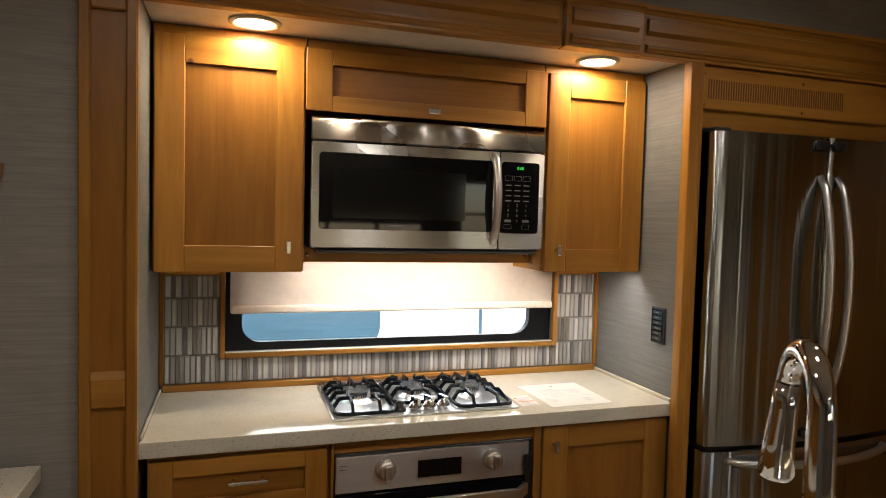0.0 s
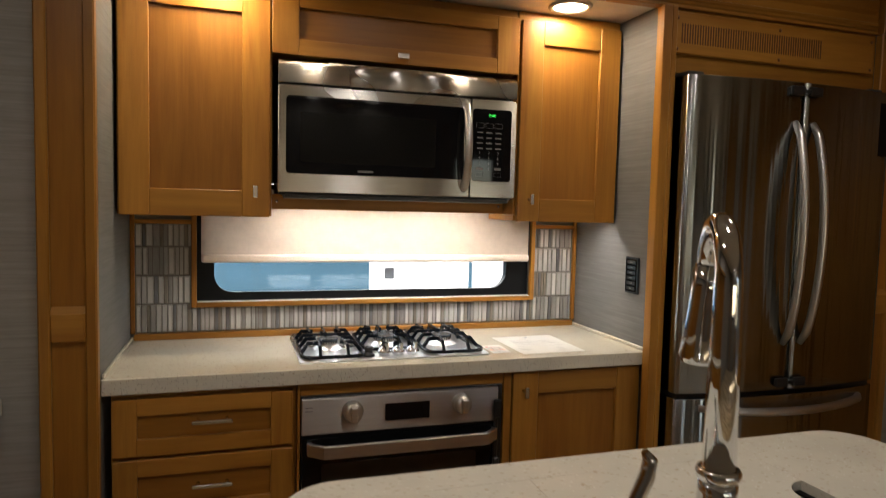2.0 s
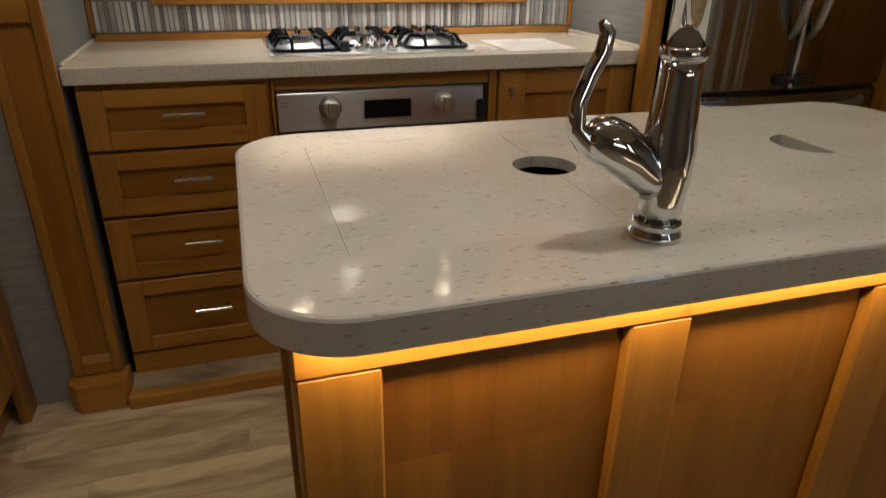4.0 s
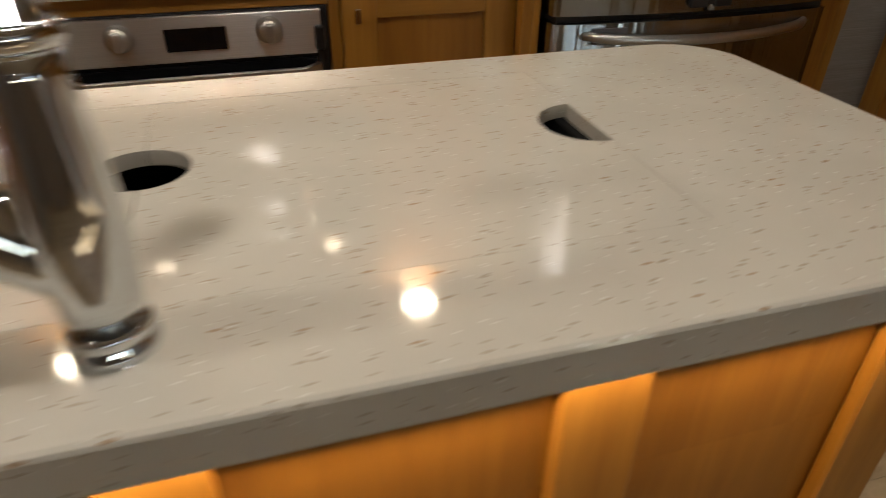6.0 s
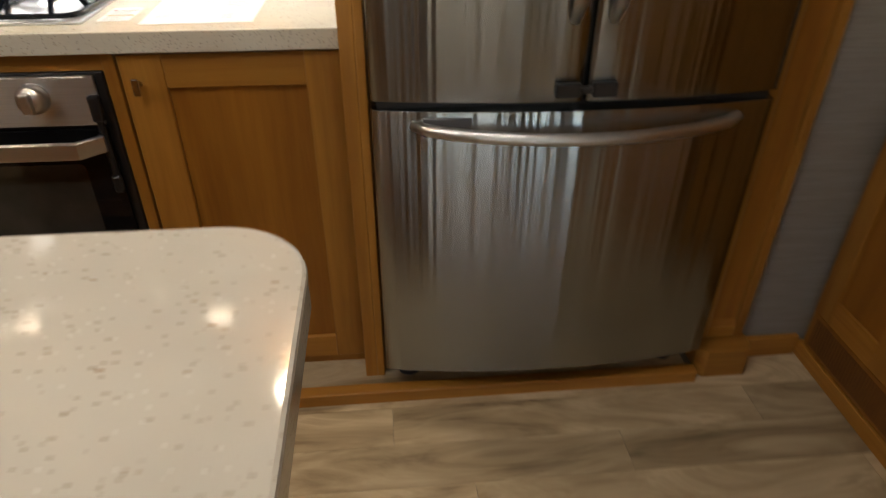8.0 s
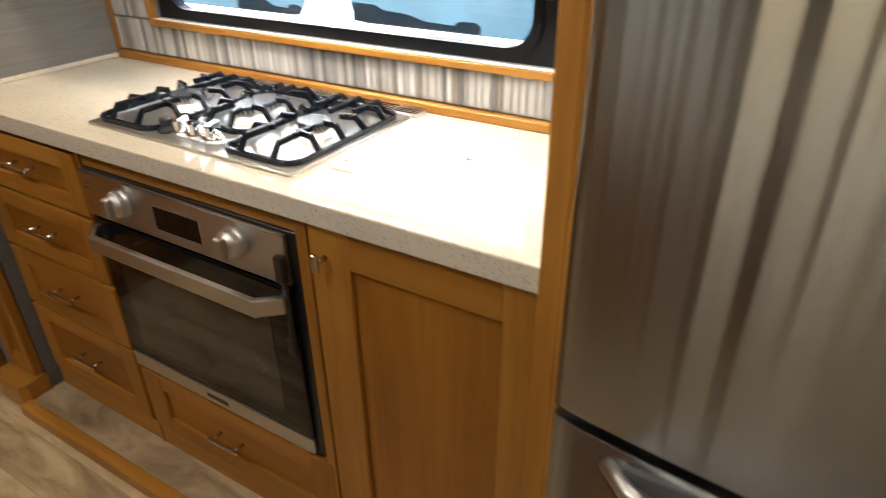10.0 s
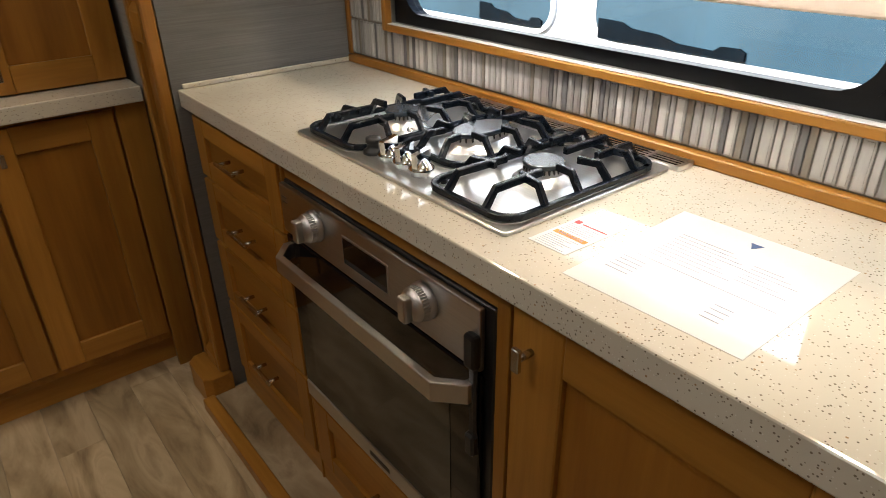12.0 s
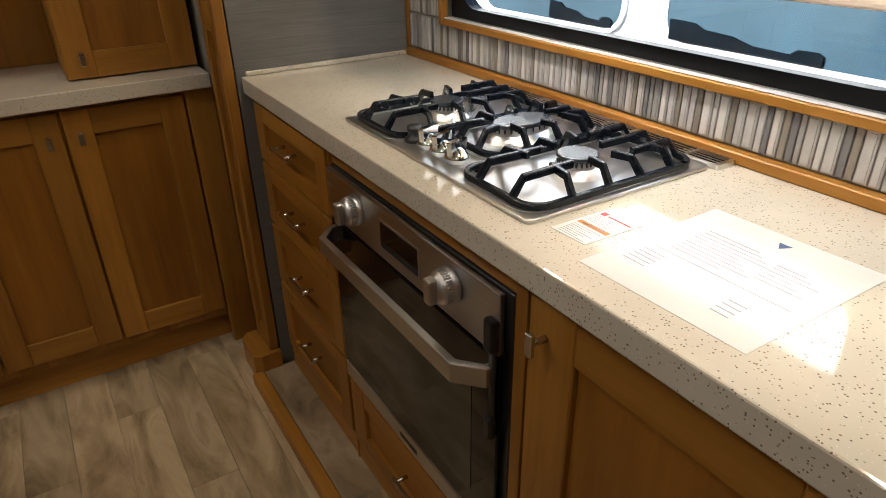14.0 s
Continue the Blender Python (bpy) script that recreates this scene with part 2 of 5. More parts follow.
LAMP_GLOW = glow("lamp_diffuser", (1.0, 0.84, 0.60), 5.0)
CEIL_GLOW = glow("ceiling_lamp_diffuser", (1.0, 0.92, 0.80), 4.5)
STRIP_GLOW = glow("light_strip", (1.0, 0.76, 0.40), 1.05)
STRIP_WHITE = glow("cabinet_strip_glow", (1.0, 0.90, 0.74), 3.0)
CLOCK_GLOW = glow("clock_digits", (0.05, 0.9, 0.12), 0.16)


def make_glass():
    m, nt, b = mat("window_glass")
    b.inputs["Base Color"].default_value = (0.93, 0.97, 1.0, 1)
    b.inputs["Roughness"].default_value, b.inputs["IOR"].default_value = 0.0, 1.45
    b.inputs["Transmission Weight"].default_value = 1.0
    return m


GLASS = make_glass()


def make_floor():
    m, nt, b = mat("vinyl_plank")
    v = shifted(nt, coords(nt, (2.4, 9.0, 1.0)))
    swirl = tex_noise(nt, v, 1.0, 5, 0.60, 1.3)
    fine = tex_noise(nt, shifted(nt, coords(nt, (7, 60, 1))), 1.0, 4, 0.65)
    c = ramp(nt, swirl, [(0.28, (0.16, 0.108, 0.055)), (0.44, (0.36, 0.265, 0.15)), (0.60, (0.54, 0.42, 0.26)), (0.76, (0.24, 0.168, 0.092))])
    c = mix(nt, ramp(nt, fine, [(0.35, (0.0,) * 3), (0.7, (0.28,) * 3)]), c, (0.48, 0.39, 0.24))
    hs = nt.nodes.new("ShaderNodeHueSaturation")
    rnd = nt.nodes.new("ShaderNodeMapRange")
    rnd.inputs["To Min"].default_value, rnd.inputs["To Max"].default_value = 0.78, 1.12
    nt.links.new(object_random(nt), rnd.inputs["Value"])
    nt.links.new(rnd.outputs["Result"], hs.inputs["Value"])
    nt.links.new(c, hs.inputs["Color"])
    nt.links.new(hs.outputs["Color"], b.inputs["Base Color"])
    b.inputs["Roughness"].default_value = 0.42
    bump(nt, b, fine, 0.08)
    return m


PLANK = make_floor()

# ---- mesh helpers ----


def box(bm, x0, x1, y0, y1, z0, z1, bevel=0.0, mi=0, segs=1):
    """A box between two corners, with rounded edges, added to bm."""
    tmp = bmesh.new()
    bmesh.ops.create_cube(tmp, size=1.0)
    for v in tmp.verts:
        v.co = Vector(((x0 + x1) / 2 + v.co.x * (x1 - x0), (y0 + y1) / 2 + v.co.y * (y1 - y0), (z0 + z1) / 2 + v.co.z * (z1 - z0)))
    if bevel:
        bmesh.ops.bevel(tmp, geom=tmp.edges[:], offset=bevel, segments=segs, affect="EDGES", profile=0.5)
    join(bm, tmp, mi)
    return bm


def join(bm, other, mi=0, smooth=False):
    verts = {v: bm.verts.new(v.co) for v in other.verts}
    for f in other.faces:
        nf = bm.faces.new([verts[v] for v in f.verts])
        nf.material_index, nf.smooth = mi, smooth or f.smooth
    other.free()


def B(*args, **kw):
    return box(bmesh.new(), *args, **kw)


def prism(bm, outline, z0, z1, bevel=0.0, mi=0, axis="z", smooth=False):
    """A flat outline (pairs) pushed along an axis from z0 to z1."""
    def place(a, c, h):
        return {"z": (a, c, h), "y": (a, h, c), "x": (h, a, c)}[axis]
    tmp = bmesh.new()
    low = [tmp.verts.new(place(a, c, z0)) for a, c in outline]
    top = [tmp.verts.new(place(a, c, z1)) for a, c in outline]
    n = len(outline)
    tmp.faces.new(low[::-1]), tmp.faces.new(top)
    for i in range(n):
        tmp.faces.new((low[i], low[(i + 1) % n], top[(i + 1) % n], top[i])).smooth = smooth
    bmesh.ops.recalc_face_normals(tmp, faces=tmp.faces[:])
    if bevel:
        rim = [e for e in tmp.edges if all(v in set(low) for v in e.verts) or all(v in set(top) for v in e.verts)]
        bmesh.ops.bevel(tmp, geom=rim, offset=bevel, segments=2, affect="EDGES", profile=0.5)
    join(bm, tmp, mi)
    return bm


def rounded(x0, x1, y0, y1, r, n=6):
    """The outline of a rectangle with round corners."""
    out = []
    for cx, cy, a0 in ((x1 - r, y1 - r, 0), (x0 + r, y1 - r, 90), (x0 + r, y0 + r, 180), (x1 - r, y0 + r, 270)):
        for k in range(n + 1):
            a = radians(a0 + 90 * k / n)
            out.append((cx + r * math.cos(a), cy + r * math.sin(a)))
    return out


def ring(bm, outer, inner, z0, z1, axis="z", mi=0):
    """A flat frame between two outlines with the same number of corners."""
    def place(a, c, h):
        return {"z": (a, c, h), "y": (a, h, c), "x": (h, a, c)}[axis]
    tmp = bmesh.new()
    rows = [[tmp.verts.new(place(a, c, h)) for a, c in o] for o, h in ((outer, z0), (outer, z1), (inner, z1), (inner, z0))]
    n = len(outer)
    for k in range(4):
        a, c = rows[k], rows[(k + 1) % 4]
        for i in range(n):
            tmp.faces.new((a[i], a[(i + 1) % n], c[(i + 1) % n], c[i]))
    bmesh.ops.recalc_face_normals(tmp, faces=tmp.faces[:])
    join(bm, tmp, mi)
    return bm


def lathe(bm, profile, centre, axis="z", segs=28, mi=0, smooth=True):
    """A turned shape: (radius, height) pairs round an axis through centre."""
    tmp = bmesh.new()
    cx, cy, cz = centre
    rows = []
    for r, h in profile:
        row = []
        for k in range(segs):
            a = 2 * math.pi * k / segs
            p, q = r * math.cos(a), r * math.sin(a)
            co = {"z": (cx + p, cy + q, cz + h), "y": (cx + p, cy + h, cz + q), "x": (cx + h, cy + p, cz + q)}[axis]
            row.append(tmp.verts.new(co))
        rows.append(row)
    for a, c in zip(rows, rows[1:]):
        for k in range(segs):
            f = tmp.faces.new((a[k], a[(k + 1) % segs], c[(k + 1) % segs], c[k]))
            f.smooth = smooth
    tmp.faces.new(rows[0][::-1]), tmp.faces.new(rows[-1])
    bmesh.ops.recalc_face_normals(tmp, faces=tmp.faces[:])
    join(bm, tmp, mi)
    return bm


def tube(bm, points, radii, segs=10, mi=0, smooth=True, flat=1.0):
    """A bar along points; radii is one number or one for each point; flat squeezes it across."""
    pts = [Vector(p) for p in points]
    if isinstance(radii, (int, float)):
        radii = [radii] * len(pts)
    tmp = bmesh.new()
    rows, side = [], None
    for i, p in enumerate(pts):
        d = (pts[min(i + 1, len(pts) - 1)] - pts[max(i - 1, 0)]).normalized()
        if side is None:
            side = d.cross(Vector((0, 0, 1)))
            if side.length < 0.1:
                side = d.cross(Vector((0, 1, 0)))
        side = (side - d * side.dot(d)).normalized()
        up = side.cross(d)
        off = math.pi / segs if segs == 4 else 0
        rows.append([tmp.verts.new(p + radii[i] * (math.cos(2 * math.pi * k / segs + off) * side + flat * math.sin(2 * math.pi * k / segs + off) * up)) for k in range(segs)])
    for a, c in zip(rows, rows[1:]):
        for k in range(segs):
            f = tmp.faces.new((a[k], a[(k + 1) % segs], c[(k + 1) % segs], c[k]))
            f.smooth = smooth
    tmp.faces.new(rows[0][::-1]), tmp.faces.new(rows[-1])
    bmesh.ops.recalc_face_normals(tmp, faces=tmp.faces[:])
    join(bm, tmp, mi)
    return bm


def mesh(name, bm, mats):
    for e in bm.edges:
        if len(e.link_faces) == 2 and e.calc_face_angle(0) > 0.7:
            e.smooth = False
    data = bpy.data.meshes.new(name)
    bm.to_mesh(data)
    bm.free()
    for m in mats if isinstance(mats, (list, tuple)) else [mats]:
        data.materials.append(m)
    return data


def part(name, bm, mats, parent, label=""):
    """One mesh, built in world places, under a thing or a part."""
    ob = new(name, mesh(name, bm, mats))
    ob.parent = parent
    if parent.parent is None:
        ob.matrix_parent_inverse = Matrix.Translation(-parent.location)
    return tagged(ob, label)


def thing(name, place, label, category, group=""):
    ob = new(name)
    ob.empty_display_size = 0.05
    ob.location = place
    return tagged(ob, label, category, group)


def solid(name, bm, mats, label, category, kind="", group=""):
    return tagged(new(name, mesh(name, bm, mats)), label, category, group, kind)


def writing(text, size, m, mats, parent, name="lettering"):
    data = bpy.data.curves.new(name, "FONT")
    data.body, data.size, data.extrude = text, size, 0.0002
    data.align_x, data.align_y = "CENTER", "CENTER"
    data.materials.append(mats)
    tmp = new(name, data)
    made = bpy.data.meshes.new_from_object(tmp.evaluated_get(bpy.context.evaluated_depsgraph_get()))
    bpy.data.objects.remove(tmp)
    made.transform(m)
    ob = new(name, made)
    ob.parent = parent
    if parent.parent is None:
        ob.matrix_parent_inverse = Matrix.Translation(-parent.location)
    return ob


# ---- the large structure ----
solid("floor", B(-0.9, 3.6, -4.4, 0.52, -0.10, -0.006), GROUT, "dark underlay below vinyl planks", "floor", "structure")
solid("slide_floor", B(0.0, 2.42, -0.075, 0.487, -0.004, 0.024), GROUT, "raised floor of the slide-out kitchen", "floor", "structure")
solid("ceiling", B(-0.9, 3.6, -4.4, 0.0, 2.35, 2.42), CEILING_WHITE, "off-white vinyl ceiling with downlights", "ceiling", "structure")
solid("wall_left", B(-0.90, -0.78, -4.4, 0.0, 0, 2.35), WALLPAPER, "grasscloth papered end wall", "wall", "structure")
solid("wall_right", B(3.30, 3.42, -4.4, 0.0, 0, 2.35), WALLPAPER, "grasscloth papered wall behind tall cupboards", "wall", "structure")
bm = bmesh.new()
for x0, x1, z0, z1 in ((-0.78, 0.60, 0, 2.35), (2.10, 2.45, 0, 2.35), (2.95, 3.30, 0, 2.35), (0.60, 2.10, 0, 1.05), (0.60, 2.10, 1.45, 2.35), (2.45, 2.95, 0, 0.85), (2.45, 2.95, 1.90, 2.35)):
    box(bm, x0, x1, -4.4, -4.28, z0, z1)
solid("wall_opposite", bm, WALLPAPER, "grasscloth papered wall with a daylit window across the room", "wall", "structure")
w2 = tagged(new("window_2"), "daylit window with dark frame and wood casing", "window", "", "structure")
w2.location = (2.6, -4.3, 0.85)
for x0, x1, z0 in ((-0.78, -0.02, 0), (2.46, 3.30, 0), (-0.02, 2.46, 2.135)):
    solid("wall_kitchen", B(x0, x1, -0.015, 0.10, z0, 2.35), WALLPAPER, "beige grasscloth wall round the slide-out opening", "wall", "structure")
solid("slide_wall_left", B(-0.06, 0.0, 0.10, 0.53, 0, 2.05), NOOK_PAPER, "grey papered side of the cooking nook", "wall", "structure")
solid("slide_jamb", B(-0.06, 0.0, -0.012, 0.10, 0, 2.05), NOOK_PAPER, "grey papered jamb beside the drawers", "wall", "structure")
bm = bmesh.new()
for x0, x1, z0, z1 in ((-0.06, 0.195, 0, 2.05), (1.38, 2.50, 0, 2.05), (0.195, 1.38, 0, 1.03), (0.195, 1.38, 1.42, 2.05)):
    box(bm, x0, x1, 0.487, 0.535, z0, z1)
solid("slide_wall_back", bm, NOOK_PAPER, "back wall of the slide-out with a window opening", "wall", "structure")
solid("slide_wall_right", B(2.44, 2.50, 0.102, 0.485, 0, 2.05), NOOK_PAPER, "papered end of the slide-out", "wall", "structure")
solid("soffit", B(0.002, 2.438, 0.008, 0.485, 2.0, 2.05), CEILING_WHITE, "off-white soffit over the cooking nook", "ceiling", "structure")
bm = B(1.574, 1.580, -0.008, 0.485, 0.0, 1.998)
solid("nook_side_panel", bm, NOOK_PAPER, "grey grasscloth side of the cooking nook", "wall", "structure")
bm = B(1.5805, 1.599, -0.045, 0.485, 0.0, 1.984, bevel=0.002)
box(bm, 1.5500, 1.5803, -0.045, -0.009, 0.0, 1.984, bevel=0.002)
solid("fridge_panel", bm, WOOD_Z, "upright alder end panel beside the refrigerator", "panel", "structure")


for x0, x1, z0, z1 in ((2.45, 2.95, 0.85, 0.90), (2.45, 2.95, 1.85, 1.90), (2.45, 2.50, 0.90, 1.85), (2.90, 2.95, 0.90, 1.85), (2.50, 2.90, 1.20, 1.23), (2.50, 2.90, 1.52, 1.55), (0.60, 2.10, 1.05, 1.09), (0.60, 2.10, 1.41, 1.45), (0.60, 0.64, 1.09, 1.41), (2.06, 2.10, 1.09, 1.41), (1.08, 1.12, 1.09, 1.41), (1.58, 1.62, 1.09, 1.41)):
    part("window_frame", B(x0, x1, -4.36, -4.31, z0, z1), RUBBER, w2)
for x0, x1 in ((0.10, 0.21), (0.46, 0.57), (2.13, 2.24), (2.30, 2.41), (3.00, 3.11)):
    part("casing", B(x0, x1, -4.2795, -4.255, 0.0, 2.2, 0.003), WOOD_Z, w2)


# ---- cabinet parts ----
def slab(bm, face, f, u0, u1, d0, d1, z0, z1, bevel=0.0, mi=0):
    """A board on a front: face is the way it looks, f the plane, d the depth behind it."""
    if face == "-y":
        return box(bm, u0, u1, f + d0, f + d1, z0, z1, bevel, mi)
    if face == "+x":
        return box(bm, f - d1, f - d0, u0, u1, z0, z1, bevel, mi)
    return box(bm, f + d0, f + d1, u0, u1, z0, z1, bevel, mi)


def spot(face, f, u, d, z):
    return {"-y": (u, f + d, z), "+x": (f - d, u, z), "-x": (f + d, u, z)}[face]


def tab_pull(parent, face, f, u, z):
    """A small square-faced pull on a stem."""
    bm = tube(bmesh.new(), [spot(face, f, u, 0, z), spot(face, f, u, -0.024, z)], 0.005, 10)
    slab(bm, face, f, u - 0.0065, u + 0.0065, -0.030, -0.022, z - 0.017, z + 0.017, 0.0015)
    part("handle", bm, NICKEL, parent, "polished nickel tab pull")


def bar_pull(parent, face, f, u, z, w=0.10):
    bm = bmesh.new()
    for s in (-1, 1):
        tube(bm, [spot(face, f, u + s * w * 0.36, 0, z), spot(face, f, u + s * w * 0.36, -0.026, z)], 0.0045, 8)
    slab(bm, face, f, u - w / 2, u + w / 2, -0.033, -0.024, z - 0.005, z + 0.005, 0.002)
    part("handle", bm, NICKEL, parent, "polished nickel bar pull")


def shaker(parent, face, f, u0, u1, z0, z1, stile=0.075, rail=0.072, thick=0.019, name="door", pull=None, deep=0.010):
    """A framed door or drawer front with a sunk panel."""
    wide = (u1 - u0) > 1.6 * (z1 - z0)
    panel = slab(bmesh.new(), face, f, u0 + stile + 0.0002, u1 - stile - 0.0002, deep, thick - 0.001, z0 + rail + 0.0002, z1 - rail - 0.0002)
    d = part(name, panel, (WOOD_PANEL_X if wide and face == "-y" else WOOD_PANEL), parent)
    for a, c in ((u0, u0 + stile), (u1 - stile, u1)):
        part("stile", slab(bmesh.new(), face, f, a, c, 0, thick, z0, z1, 0.0022), WOOD_Z, d)
    for a, c in ((z0, z0 + rail), (z1 - rail, z1)):
        part("rail", slab(bmesh.new(), face, f, u0 + stile, u1 - stile, 0.0004, thick, a, c, 0.0012), WOOD_X if face == "-y" else WOOD_Y, d)
    if pull:
        kind, pu, pz = pull
        (tab_pull if kind == "tab" else bar_pull)(d, face, f, pu, pz)
    return d


# ---- wall cabinets over the counter ----
def wall_cabinet(x0, x1, z0, z1, front, label, pull, stile=0.078, rail=0.075):
    c = thing("wall_cabinet", ((x0 + x1) / 2, 0.35, z0), label, "cabinet", "wall cabinets over the cooktop")
    part("body", B(x0 + 0.004, x1 - 0.004, front + 0.020, 0.484, z0 + 0.020, 1.997, bevel=0.002), WOOD_Z, c)
    part("side_skirt", B(x0 + 0.004, x0 + 0.016, front + 0.020, 0.484, z0 + 0.002, z0 + 0.0195), WOOD_Y, c)
    part("side_skirt", B(x1 - 0.016, x1 - 0.004, front + 0.020, 0.484, z0 + 0.002, z0 + 0.0195), WOOD_Y, c)
    shaker(c, "-y", front, x0 + 0.010, x1 - 0.010, z0, z1, stile, rail, pull=pull)
    return c


wall_cabinet(0.002, 0.422, 1.315, 1.967, 0.205, "honey alder wall cabinet with one framed door beside the microwave", ("tab", 0.371, 1.388))
wall_cabinet(1.188, 1.5735, 1.315, 1.967, 0.205, "honey alder wall cabinet with one framed door above papers", ("tab", 1.238, 1.388))
c = thing("wall_cabinet", (0.79, 0.35, 1.787), "low honey alder cabinet with a lift-up door over the microwave", "cabinet", "wall cabinets over the cooktop")
part("body", B(0.423, 1.187, 0.224, 0.484, 1.79, 1.997, bevel=0.002), WOOD_X, c)
shaker(c, "-y", 0.200, 0.416, 1.186, 1.787, 1.967, 0.076, 0.045)
d = c.children[1]
bm = tube(bmesh.new(), [(0.797, 0.200, 1.806), (0.797, 0.178, 1.806)], 0.005, 10)
box(bm, 0.779, 0.815, 0.170, 0.178, 1.798, 1.814, 0.0015)
part("handle", bm, NICKEL, d, "polished nickel tab pull")
# board under the microwave that hides the shade's roller
c = thing("valance_board", (0.79, 0.31, 1.34), "plain wood board with two screws below the microwave", "board")
bd = part("board", B(0.423, 1.187, 0.300, 0.318, 1.338, 1.3835, bevel=0.001), WOOD_X, c)
for sx in (0.436, 1.170):
    part("screw", lathe(bmesh.new(), [(0.005, 0), (0.004, -0.002), (0.001, -0.003)], (sx, 0.300, 1.362), "y", 10), NICKEL, bd, "small screw head")

# ---- soffit downlights ----
for lx in (0.27, 1.325):
    c = thing("downlight", (lx, 0.13, 1.996), "round warm white downlight glowing in the soffit", "light", "soffit downlights")
    part("trim_ring", lathe(bmesh.new(), [(0.070, 0.004), (0.069, -0.001), (0.062, -0.004), (0.055, -0.003), (0.055, 0.0035)], (lx, 0.13, 1.996), segs=36), CEILING_WHITE, c)
    part("diffuser", lathe(bmesh.new(), [(0.054, 0.0), (0.05, -0.002), (0.02, -0.0035)], (lx, 0.13, 1.9975), segs=36), LAMP_GLOW, c, "glowing frosted diffuser")
# fixtures for the far pair and for the three added fill lamps
for lx, ly in CEILING_AND_FILL_LAMPS:
    c = thing("ceiling_light", (lx, ly, 2.35), "round white ceiling downlight, the near three added as fill", "light", "main ceiling downlights")
    part("trim_ring", lathe(bmesh.new(), [(0.075, -0.0005), (0.074, -0.004), (0.060, -0.007), (0.058, -0.002)], (lx, ly, 2.35), segs=32), CEILING_WHITE, c)
    part("diffuser", lathe(bmesh.new(), [(0.057, -0.002), (0.05, -0.004), (0.02, -0.005)], (lx, ly, 2.35), segs=32), CEIL_GLOW, c, "glowing frosted diffuser")


# ---- fascia moulding along the top of the opening ----
def fascia(x0, x1, proud, label):
    c = thing("fascia_moulding", ((x0 + x1) / 2, 0, 1.985), label, "moulding", "fascia over the kitchen slide-out")
    y = -0.030 - proud
    part("board", B(x0, x1, y, 0.006, 1.985, 2.130, bevel=0.002), WOOD_X, c)
    part("cap", prism(bmesh.new(), [(y + 0.001, 2.108), (y - 0.004, 2.110), (y - 0.008, 2.117), (y - 0.016, 2.120), (y - 0.018, 2.132), (y + 0.02, 2.134)], x0, x1, axis="x"), WOOD_X, c)
    part("raised_panel", prism(bmesh.new(), [(y + 0.001, 2.046), (y - 0.012, 2.058), (y - 0.012, 2.092), (y + 0.001, 2.098)], x0 + 0.018, x1 - 0.018, axis="x"), WOOD_X, c)
    part("bead", prism(bmesh.new(), [(y + 0.001, 1.994), (y - 0.006, 1.997), (y - 0.008, 2.004), (y - 0.013, 2.008), (y - 0.013, 2.016), (y + 0.001, 2.022)], x0 + 0.014, x1 - 0.014, axis="x"), WOOD_X, c)


fascia(0.0, 1.112, 0.0, "long alder fascia with raised panel and bead")
fascia(1.116, 1.372, 0.014, "short proud alder block of the fascia")
fascia(1.376, 2.425, 0.0, "long alder fascia over the refrigerator")


# ---- pilasters ----
def pilaster(x0, x1, label):
    c = thing("pilaster", ((x0 + x1) / 2, -0.03, 0), label, "pilaster", "pilasters beside the slide-out")
    y, w = -0.045, 0.026
    for a, b2 in ((x0, x0 + w), (x1 - w, x1)):
        part("upright", B(a, b2, y, -0.0155, 0.09, 1.985, 0.004), WOOD_Z, c)
    for z0, z1 in ((0.09, 0.13), (1.015, 1.085), (1.945, 1.985)):
        part("cross_rail", B(x0 + w, x1 - w, y + 0.0005, -0.0155, z0, z1, 0.003), WOOD_X, c)
    part("sunk_panel", B(x0 + w, x1 - w, y + 0.014, -0.0155, 0.13, 1.945), WOOD_PANEL, c)
    # sloping ledges at the foot of each sunk panel
    for z in (0.13, 1.085):
        part("ledge", prism(bmesh.new(), [(y + 0.0145, z + 0.016), (y + 0.001, z - 0.0005), (y + 0.0145, z - 0.0005)], x0 + w, x1 - w, axis="x"), WOOD_X, c)
    k = 0.012
    part("plinth", prism(bmesh.new(), [(x0 - k, -0.0155), (x0 - k, y - 0.030), (x0 + 0.012, y - 0.052), (x1 - 0.002, y - 0.052), (x1 + k, y - 0.030), (x1 + k, -0.0155)], 0.0, 0.088, 0.003), WOOD_X, c)
    bm = B(x0 - 0.004, x1 + 0.004, y - 0.006, -0.0155, 1.985, 2.128, 0.002)
    prism(bm, [(y - 0.005, 2.098), (y - 0.014, 2.108), (y - 0.018, 2.124), (y - 0.026, 2.130), (y - 0.026, 2.142), (-0.0155, 2.142)], x0 - 0.014, x1 + 0.014, axis="x")
    prism(bm, [(y - 0.005, 1.995), (y - 0.014, 2.000), (y - 0.014, 2.016), (y - 0.005, 2.026)], x0 - 0.002, x1 + 0.002, axis="x")
    part("capital", bm, WOOD_X, c)


pilaster(-0.122, 0.004, "panelled alder pilaster beside the nook")
pilaster(2.432, 2.556, "panelled alder pilaster beside the refrigerator")
c = thing("floor_trim", (1.2, -0.095, 0), "alder strip along the edge of the slide-out floor", "trim")
part("strip", B(0.012, 2.418, -0.112, -0.0765, -0.004, 0.036, 0.004, segs=2), WOOD_X, c)
solid("baseboard", B(2.572, 2.735, -0.032, -0.0155, 0.0, 0.065, 0.002), WOOD_X, "short alder baseboard below papered wall", "trim", "structure")

